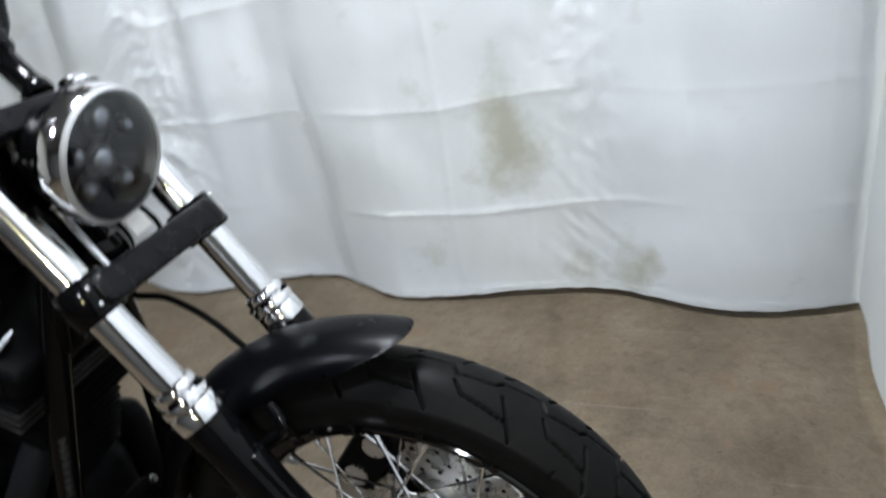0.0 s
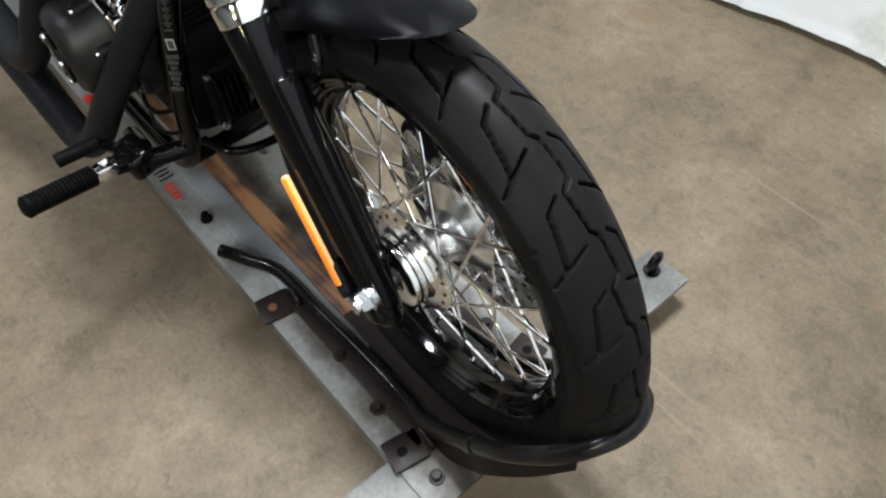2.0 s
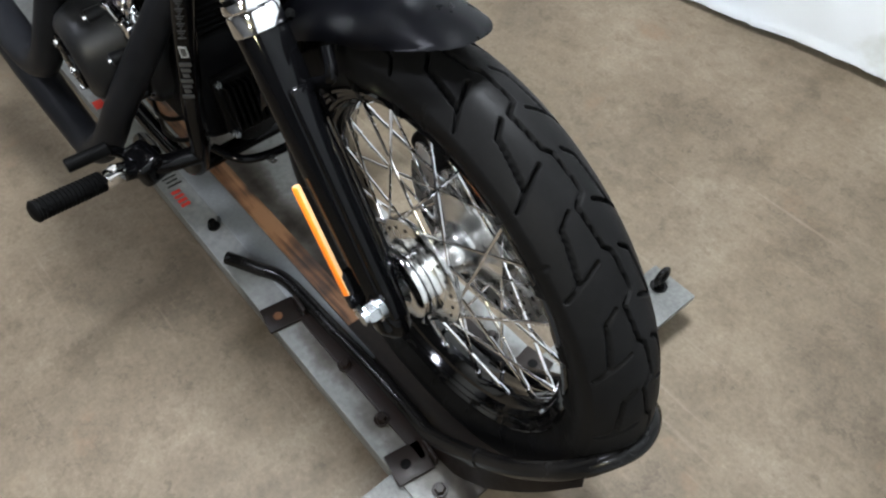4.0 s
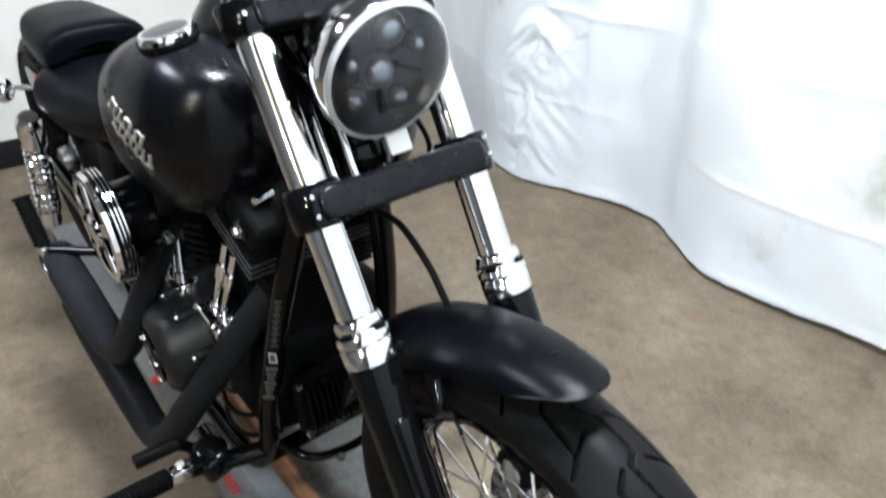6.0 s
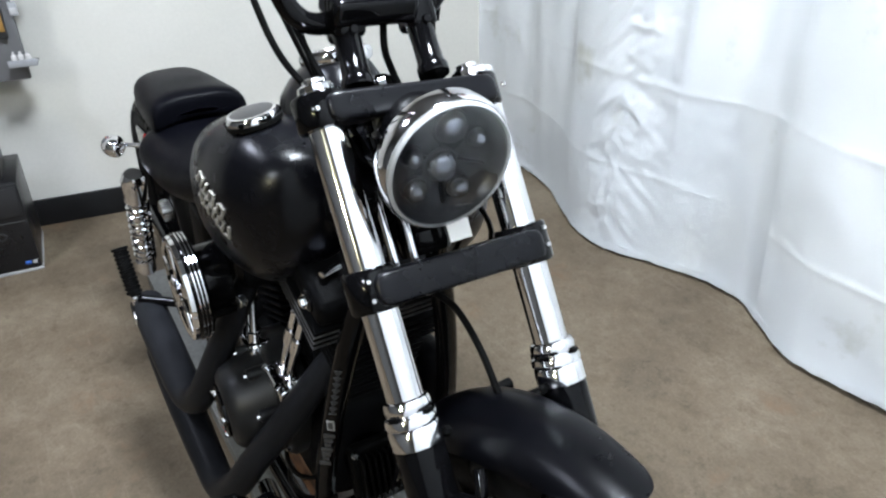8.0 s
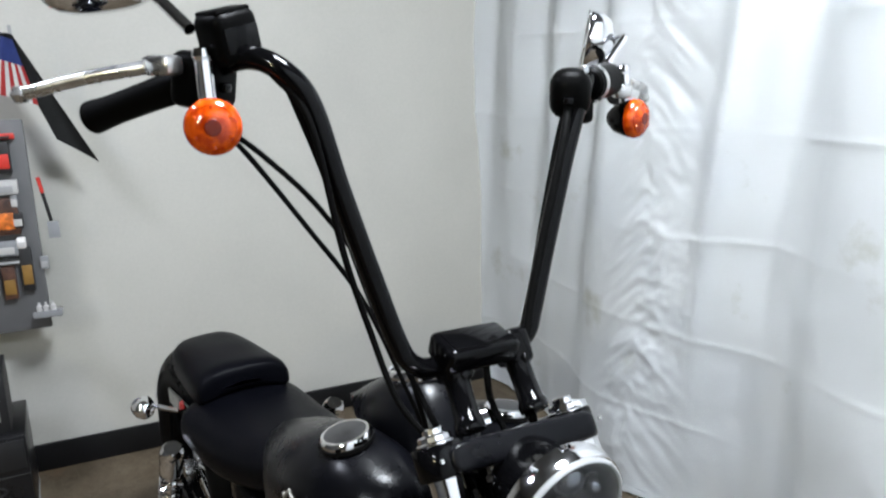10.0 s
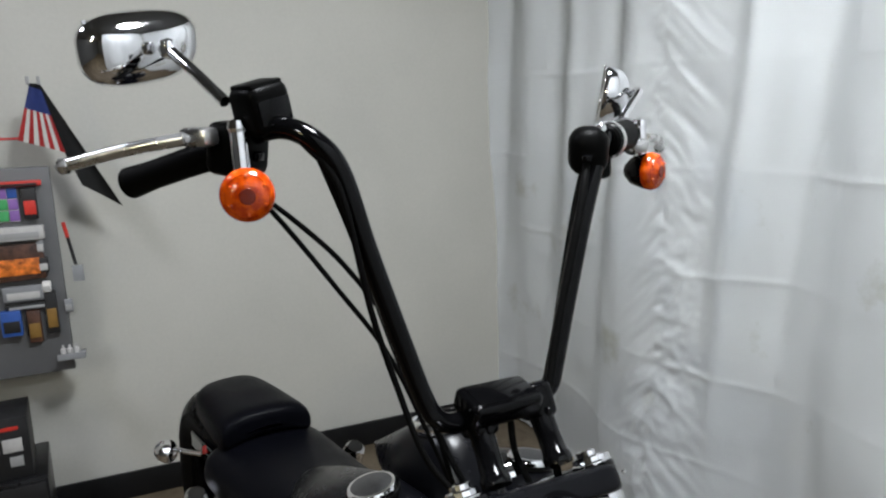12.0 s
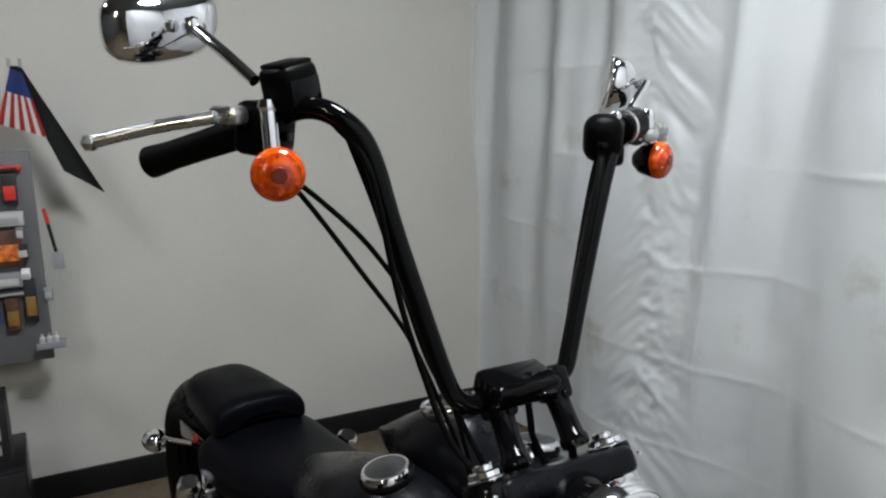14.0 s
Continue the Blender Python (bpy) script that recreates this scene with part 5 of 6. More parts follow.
    part("intake", rod((-0.675, -0.14, 0.712), (-0.672, -0.02, 0.70), 0.034), ENGINE_BLACK, bike)
    part("brass_screw", rod((-0.60, -0.155, 0.70), (-0.598, -0.166, 0.70), 0.009), ZINC, bike)
    # chromed end of a cable fitting beside the frame neck
    part("cable_fitting", rod((-0.452, -0.060, 0.801), (-0.443, -0.090, 0.801), 0.0055, segs=14), CHROME, bike, "small chromed cable fitting")
    # finned regulator low between the downtubes, and its cables
    m = pose(-0.43, -0.030, 0.450) @ Matrix.Rotation(radians(78), 4, "Y")
    reg = part("regulator", box_bm((0.095, 0.105, 0.025), m, 0.008, 3), PLASTIC, bike, "finned black voltage regulator")
    for k in range(9):
        part("regulator_fin", box_bm((0.072, 0.004, 0.02), m @ Matrix.Translation((0, -0.040 + 0.010 * k, 0.02)), 0.0015), PLASTIC, reg)
    for sx in (-0.042, 0.042):
        for sy in (-0.046, 0.046):
            p = m @ Vector((sx, sy, 0.012))
            part("regulator_bolt", hexagon(p, p + (m.to_3x3() @ Vector((0, 0, 0.008))), 0.0062), ZINC, reg)
    part("lower_guard", hose([(-0.47, -0.10, 0.352), (-0.425, -0.07, 0.340), (-0.41, 0.0, 0.336), (-0.425, 0.07, 0.340), (-0.47, 0.10, 0.352)], 0.0075, 8, 12), GLOSS_BLACK, bike, "bent black bar under the regulator")
    p = Vector((-0.412, -0.03, 0.334))
    part("guard_bolt", hexagon(p, p + Vector((0.014, -0.004, 0)), 0.008), ZINC, bike)
    part("oil_filter", lathe([(0, 0.0), (0.036, 0.0), (0.038, 0.004), (0.038, 0.085), (0.034, 0.09), (0, 0.09)], frame_of((-0.53, -0.02, 0.40), (-0.40, -0.03, 0.36)), 28), GLOSS_BLACK, bike, "black oil filter")
    random.seed(21)
    for k in range(2):
        z = 0.33 + 0.045 * k
        part("engine_cable", hose([(-0.46, -0.10, z + 0.06), (-0.52, -0.13, z + 0.02), (-0.60, -0.13, z - 0.02), (-0.68, -0.11, z - 0.05)], 0.004, 6, 8), PLASTIC, bike)


def build_exhaust():
    low = [(-0.480, -0.045, 0.650), (-0.492, -0.077, 0.615), (-0.534, -0.133, 0.513), (-0.594, -0.183, 0.400), (-0.648, -0.215, 0.308), (-0.708, -0.230, 0.260), (-0.79, -0.233, 0.262), (-0.95, -0.235, 0.297), (-1.09, -0.236, 0.330)]
    pipe = part("front_exhaust", hose(low, 0.028, 9, 28, radii=[0.018, 0.023, 0.024, 0.0245, 0.026, 0.028, 0.030, 0.034, 0.034]), PIPE_BLACK, bike, "matt black exhaust pipe from the front cylinder")
    up = [(-0.680, -0.125, 0.685), (-0.702, -0.160, 0.605), (-0.748, -0.198, 0.490), (-0.797, -0.222, 0.402), (-0.848, -0.232, 0.370), (-0.91, -0.235, 0.372), (-1.04, -0.237, 0.388), (-1.17, -0.238, 0.404)]
    pipe2 = part("rear_exhaust", hose(up, 0.031, 9, 28, radii=[0.019, 0.0225, 0.0235, 0.026, 0.029, 0.033, 0.035, 0.035]), PIPE_BLACK, bike, "matt black exhaust pipe from the rear cylinder")
    for pts, own in ((low, pipe), (up, pipe2)):
        a, c = Vector(pts[-2]), Vector(pts[-1])
        d = (c - a).normalized()
        part("exhaust_mouth", rod(c - d * 0.002, c + d * 0.002, 0.026, segs=24), PLASTIC, own)
    p = Vector((-1.115, -0.272, 0.408))
    b = box_bm((0.020, 0.003, 0.024), Matrix.Translation(p) @ Matrix.Rotation(radians(20), 4, "Y"), 0.001)
    part("exhaust_badge", b, STEEL, pipe2, "small bright shield badge")


def build_controls():
    # rider's peg, brake pedal and their bracket on the right; a matching peg on the left
    for sgn in (-1, 1):
        j, t = Vector((-0.515, sgn * 0.262, 0.352)), Vector((-0.492, sgn * 0.372, 0.378))
        pr = [(0, 0)]
        n, ln = 16, (t - j).length
        for k in range(n):
            z = 0.006 + (ln - 0.012) * k / n
            st = (ln - 0.012) / n
            pr += [(0.0165, z), (0.0170, z + st * 0.5), (0.0145, z + st * 0.62), (0.0145, z + st * 0.95)]
        pr += [(0.0175, ln - 0.005), (0.0175, ln), (0.012, ln + 0.004), (0, ln + 0.004)]
        part("foot_peg", lathe(pr, frame_of(j, t), 22), GRIP, bike, "ribbed black rubber foot peg")
        part("peg_clevis", box_bm((0.024, 0.036, 0.024), Matrix.Translation(Vector((-0.518, sgn * 0.245, 0.349))), 0.005), CHROME, bike, "chromed peg hinge")
        part("peg_pin", rod((-0.518, sgn * 0.245, 0.335), (-0.518, sgn * 0.245, 0.366), 0.008, segs=12), CHROME, bike)
        part("peg_bracket", hose([(-0.50, sgn * 0.115, 0.325), (-0.51, sgn * 0.16, 0.328), (-0.517, sgn * 0.20, 0.338), (-0.518, sgn * 0.232, 0.347)], 0.016, 6, 14), GLOSS_BLACK, bike, "black forward control bracket")
        part("pivot_block", box_bm((0.06, 0.05, 0.055), pose(-0.53, sgn * 0.195, 0.333, 10, 12, 8), 0.012, 3), GLOSS_BLACK, bike)
        part("pedal_arm", hose([(-0.545, sgn * 0.20, 0.335), (-0.552, sgn * 0.225, 0.362), (-0.55, sgn * 0.245, 0.378)], 0.009, 6, 12), GLOSS_BLACK, bike)
        part("pedal_pad", rod((-0.55, sgn * 0.232, 0.376), (-0.55, sgn * 0.300, 0.379), 0.0115, segs=18), GRIP, bike, "black rubber pedal pad")
        part("master_cylinder", rod((-0.55, sgn * 0.175, 0.325), (-0.64, sgn * 0.165, 0.285), 0.015, segs=18), GLOSS_BLACK, bike)


# handlebar: the bar stands a little low on its left
BAR_LEAN = radians(2.4)


def bar(x, y, z):
    """A place on the handlebar, before the lean, in the bike's own places."""
    far = min(1, max(0, (z - 1.3) / 0.12))
    return Vector((x, y, z - y * math.tan(BAR_LEAN) * far))


def build_handlebar():
    right = [(-0.440, 0.0, 1.118), (-0.440, -0.060, 1.116), (-0.441, -0.086, 1.128), (-0.446, -0.100, 1.155), (-0.456, -0.121, 1.225), (-0.468, -0.154, 1.335), (-0.476, -0.177, 1.415),
             (-0.486, -0.200, 1.448), (-0.512, -0.226, 1.462), (-0.548, -0.256, 1.450), (-0.60, -0.294, 1.424), (-0.672, -0.346, 1.400)]
    for sgn in (1, -1):
        pts = [bar(x, sgn * y, z) for x, y, z in right]
        if sgn < 0:
            # the left half sweeps out wider and a little lower
            pts = pts[:4] + [Vector(p) for p in ((-0.456, 0.126, 1.225), (-0.467, 0.164, 1.335), (-0.478, 0.195, 1.402), (-0.492, 0.221, 1.431), (-0.515, 0.264, 1.446), (-0.550, 0.325, 1.448), (-0.600, 0.398, 1.434), (-0.664, 0.462, 1.410))]
        hb = part("handlebar", hose(pts, 0.0122, 9, 20), GLOSS_BLACK, bike, "tall black ape-hanger handlebar half")
        a, c = (bar(-0.580, -0.279, 1.433), bar(-0.684, -0.354, 1.396)) if sgn > 0 else (Vector((-0.585, 0.377, 1.439)), Vector((-0.676, 0.474, 1.405)))
        part("grip", lathe([(0, 0), (0.0160, 0), (0.0178, 0.006), (0.0168, 0.05), (0.0168, 0.10), (0.0188, (c - a).length - 0.004), (0.019, (c - a).length), (0, (c - a).length)], frame_of(a, c), 28), GRIP, hb, "black rubber grip")
        # switch housing and fluid reservoir
        m = Matrix.Translation(bar(-0.553, -0.264, 1.446) if sgn > 0 else Vector((-0.492, 0.190, 1.430))) @ Matrix.Rotation(radians(sgn * 38), 4, "Z") @ Matrix.Rotation(radians(8), 4, "Y")
        sw = part("switch_housing", box_bm((0.052, 0.056, 0.058) if sgn > 0 else (0.050, 0.054, 0.066), m @ Matrix.Translation((0, 0.004, -0.008)), 0.012 if sgn > 0 else 0.022, 5), PLASTIC, bike, "black switch housing")
        part("switch_button", box_bm((0.010, 0.014, 0.010), m @ Matrix.Translation((0.028, 0, -0.012)), 0.003), GLOSS_BLACK, sw)
        m2 = Matrix.Translation(bar(-0.532, sgn * -0.240, 1.482)) @ Matrix.Rotation(radians(sgn * 20), 4, "Z") @ Matrix.Rotation(radians(sgn * 12), 4, "X")
        if sgn > 0:
            res = part("fluid_reservoir", box_bm((0.046, 0.054, 0.054), m2, 0.012, 4), PLASTIC, bike, "square black brake fluid reservoir")
            part("reservoir_lid", box_bm((0.036, 0.044, 0.006), m2 @ Matrix.Translation((0, 0, 0.0258)), 0.003), PLASTIC, res)
            part("sight_panel", box_bm((0.003, 0.042, 0.026), m2 @ Matrix.Translation((0.0222, 0, -0.002)), 0.001), GLOSS_BLACK, res)
        else:
            res = part("clutch_clamp", rod((-0.500, 0.232, 1.432), (-0.532, 0.304, 1.436), 0.0235), PLASTIC, bike, "black clutch lever clamp")
            part("clamp_band", lathe([(0.0245, -0.004), (0.0262, -0.003), (0.0262, 0.003), (0.0245, 0.004)], frame_of((-0.506, 0.246, 1.433), (-0.532, 0.304, 1.436)), 28), STEEL, res, "bright clamp band")
            part("switch_pod", box_bm((0.030, 0.030, 0.034), Matrix.Translation((-0.500, 0.222, 1.398)), 0.009, 3), PLASTIC, res)
            part("clamp_screw", rod((-0.474, 0.200, 1.452), (-0.468, 0.200, 1.453), 0.005, segs=12), CHROME, res)
        # lever
        p0, p1, p2 = bar(-0.545, -0.320, 1.450), bar(-0.580, -0.372, 1.438), bar(-0.620, -0.428, 1.420)
        perch = bar(-0.545, -0.305, 1.452)
        if sgn < 0:
            p0, p1, p2, perch = Vector((-0.535, 0.350, 1.430)), Vector((-0.580, 0.430, 1.420)), Vector((-0.640, 0.500, 1.400)), Vector((-0.525, 0.325, 1.420))
        part("lever_perch", box_bm((0.036, 0.026, 0.020), Matrix.Translation(perch) @ Matrix.Rotation(radians(sgn * 35), 4, "Z"), 0.006), STEEL, bike, "bright lever perch")
        lv = hose([p0, p1, p2], 0.0070, 8, 14)
        lathe([(0, -0.009), (0.006, -0.008), (0.010, 0), (0.006, 0.008), (0, 0.009)], Matrix.Translation(p2), 16, bm=lv)
        part("hand_lever", lv, STEEL, bike, "polished alloy lever")
        # amber turn signal hanging from a chromed stalk
        c = Vector((-0.505, -0.271, 1.405)) if sgn > 0 else Vector((-0.525, 0.347, 1.380))
        n = Vector((0.93, -0.30 if sgn > 0 else 0.22, 0.02)).normalized()
        f = frame_of(c, c + n)
        sig = part("turn_signal", lathe([(0, -0.036), (0.012, -0.034), (0.022, -0.022), (0.0268, -0.004), (0.028, 0.004), (0.027, 0.006)], f, 36), GLOSS_BLACK, bike, "gloss black turn signal shell")
        part("signal_lens", lathe([(0.028, 0.003), (0.0285, 0.008), (0.026, 0.015), (0.016, 0.021), (0.008, 0.023), (0, 0.023)], f, 40), AMBER, sig, "ribbed amber lens")
        part("lens_centre", lathe([(0.0095, 0.0215), (0.008, 0.0240), (0, 0.0245)], f, 24), AMBER_DARK, sig, "darker amber centre")
        for k in range(6):
            g = f @ Matrix.Rotation(2 * math.pi * (k + 0.5) / 6, 4, "Z") @ Matrix.Translation((0.0195, 0, 0.0185))
            part("lens_facet", box_bm((0.005, 0.004, 0.003), g, 0.0012), AMBER, sig)
        for rr in (0.012, 0.0225):
            part("lens_rib", lathe([(rr - 0.0015, 0.0145), (rr, 0.0245 - rr * rr * 13), (rr + 0.0015, 0.0145)], f, 36), AMBER, sig)
        st = c + Vector((-0.012, 0, 0.030))
        part("signal_stalk", rod(st - Vector((0, 0, 0.01)), st + Vector((-0.006, 0, 0.040)), 0.009, segs=16), CHROME, bike, "chromed signal stalk")
        part("stalk_ball", lathe([(0, -0.011), (0.008, -0.008), (0.011, 0), (0.008, 0.008), (0, 0.011)], Matrix.Translation(st + Vector((-0.006, 0, 0.038))), 18), CHROME, bike)
    # mirrors: chromed rounded shells
    for place, turn, stalk in (((-0.690, -0.321, 1.563), (4, 6, 24), ((-0.547, -0.274, 1.500), (-0.590, -0.290, 1.530), (-0.645, -0.305, 1.560))),
                               ((-0.664, 0.408, 1.487), (-20, 8, 48), ((-0.550, 0.317, 1.436), (-0.572, 0.340, 1.458), (-0.600, 0.404, 1.497), (-0.640, 0.420, 1.490)))):
        m = Matrix.Translation(place) @ Matrix.Rotation(radians(turn[2]), 4, "Z") @ Matrix.Rotation(radians(turn[1]), 4, "Y") @ Matrix.Rotation(radians(turn[0]), 4, "X")
        rings = []
        for d, f in ((-0.020, 0.94), (-0.017, 1.0), (-0.010, 1.0), (0.004, 0.94), (0.015, 0.80), (0.0225, 0.58), (0.026, 0.34), (0.027, 0.1)):
            ring = []
            for k in range(48):
                a = 2 * math.pi * k / 48
                cx, sx = math.cos(a), math.sin(a)
                w = math.copysign(abs(cx) ** 0.74, cx) * 0.076 * f
                h = math.copysign(abs(sx) ** 0.66, sx) * 0.042 * f
                ring.append(m @ Vector((d, w * (1 + 0.09 * sx), h + 0.006 * (w / 0.076))))
            rings.append(ring)
        mir = part("mirror", loft(rings), CHROME, bike, "chromed rounded-rectangle mirror shell", angle=60)
        part("mirror_glass", box_bm((0.002, 0.125, 0.062), m @ Matrix.Translation((-0.021, 0, 0)), 0.0005), CHROME, mir)
        st = part("mirror_stalk", hose(stalk, 0.0065, 8, 14), CHROME, bike, "chromed mirror stalk")
        part("stalk_boss", lathe([(0, -0.012), (0.009, -0.009), (0.012, 0), (0.009, 0.009), (0, 0.012)], Matrix.Translation(stalk[-1]), 18), CHROME, st)
    # risers and the top clamp cover
    for sgn in (-1, 1):
        a, c = fork(0.742, sgn * 0.047, -0.004), Vector((-0.432, sgn * 0.045 + 0.01, 1.118))
        d = (c - a).normalized()
        h = (c - a).length
        rs = part("riser", lathe([(0, 0), (0.0180, 0), (0.0185, 0.03 * h), (0.0185, 0.12 * h), (0.0160, 0.17 * h), (0.0150, 0.45 * h), (0.0155, 0.70 * h), (0.0175, 0.84 * h), (0.0175, h), (0, h)], frame_of(a, c), 32), GLOSS_BLACK, bike, "gloss black handlebar riser")
        part("riser_clamp", box_bm((0.044, 0.036, 0.046), Matrix.Translation(c) @ Matrix.Rotation(radians(-25), 4, "Y"), 0.009, 3), GLOSS_BLACK, rs)
        p = c + Vector((0.022, 0, -0.006))
        part("clamp_bolt", rod(p, p + Vector((0.008, 0, 0.003)), 0.0050, segs=12), GLOSS_BLACK, rs)
    m = Matrix.Translation((-0.430, -0.004, 1.132)) @ Matrix.Rotation(radians(-3), 4, "X") @ Matrix.Rotation(radians(12), 4, "Y")
    cov = part("clamp_cover", box_bm((0.056, 0.102, 0.032), m, 0.009, 4), GLOSS_BLACK, bike, "gloss black instrument block on the bar clamp")
    part("cover_screen", box_bm((0.042, 0.084, 0.002), m @ Matrix.Translation((0, 0, 0.0162)), 0.0008), GLOSS_BLACK, cov)
    # control cables and hoses
    b0 = Vector((-0.530, -0.255, 1.400))
    part("throttle_cable", hose([b0, (-0.533, -0.225, 1.365), (-0.524, -0.170, 1.285), (-0.510, -0.110, 1.19), (-0.488, -0.065, 1.07), (-0.475, -0.03, 0.97)], 0.0031, 10, 10), GRIP, bike, "thin black throttle cable")
    part("throttle_cable", hose([b0 + Vector((0, 0.004, 0)), (-0.515, -0.218, 1.37), (-0.493, -0.170, 1.315), (-0.478, -0.118, 1.23), (-0.468, -0.078, 1.12), (-0.455, -0.055, 1.02)], 0.0031, 10, 10), GRIP, bike, "thin black throttle cable")
    part("brake_hose", hose([bar(-0.49, -0.213, 1.448), bar(-0.4655, -0.184, 1.40), bar(-0.452, -0.160, 1.27), bar(-0.440, -0.138, 1.18), (-0.412, -0.120, 1.10), (-0.385, -0.085, 1.04), (-0.335, -0.03, 0.93)], 0.0038, 10, 10), GRIP, bike, "black braided brake hose")
    part("wire_loom", hose([bar(-0.487, -0.198, 1.435), bar(-0.480, -0.166, 1.35), bar(-0.466, -0.117, 1.19), bar(-0.456, -0.090, 1.13), (-0.42, -0.07, 1.06), (-0.38, -0.04, 0.98)], 0.0038, 10, 10), GRIP, bike, "black wire loom along the bar")
    part("clutch_cable", hose([bar(-0.492, 0.195, 1.44), bar(-0.458, 0.153, 1.36), bar(-0.440, 0.096, 1.19), bar(-0.424, 0.072, 1.11), (-0.395, 0.060, 1.04), (-0.37, 0.06, 0.92)], 0.0055, 10, 10), GRIP, bike, "black clutch cable along the bar")
    part("wire_loom", hose([bar(-0.488, 0.205, 1.44), bar(-0.484, 0.172, 1.38), bar(-0.464, 0.117, 1.20), bar(-0.445, 0.09, 1.10)], 0.0045, 10, 10), GRIP, bike)
    part("riser_wire", hose([(-0.425, 0.01, 1.11), (-0.412, 0.004, 1.085), (-0.418, 0.014, 1.06), (-0.40, 0.02, 1.03)], 0.0045, 8, 8), GRIP, bike)
    # brake line from the lower clamp to the left caliper
    part("brake_line", hose([(-0.30, -0.010, 0.852), (-0.300, -0.006, 0.828), (-0.262, 0.004, 0.818), (-0.215, 0.008, 0.785), (-0.178, 0.012, 0.738), (-0.172, 0.04, 0.690), (-0.14, 0.07, 0.63), (-0.10, 0.085, 0.58)], 0.0042, 10, 10), GRIP, bike, "black front brake line")
    part("brake_union", hexagon((-0.30, -0.010, 0.862), (-0.30, -0.010, 0.84), 0.010), ZINC, bike)
    # front caliper on the left leg
    m = Matrix.Translation((-0.085, 0.075, 0.545)) @ Matrix.Rotation(radians(35), 4, "Y")
    cal = part("brake_caliper", box_bm((0.062, 0.052, 0.13), m, 0.014, 3), ENGINE_BLACK, bike, "black four-piston brake caliper")
    for z in (-0.035, 0.03):
        p = m @ Vector((0.0, -0.026, z))
        part("caliper_piston", lathe([(0.0, 0.002), (0.012, 0.002), (0.013, 0.0), (0.017, 0.0), (0.017, 0.003), (0.0, 0.006)], frame_of(p, p + Vector((0, -1, 0))), 20), STEEL, cal)
    part("caliper_pad", box_bm((0.03, 0.012, 0.09), m @ Matrix.Translation((0.025, 0, 0)), 0.004), ALLOY, cal)


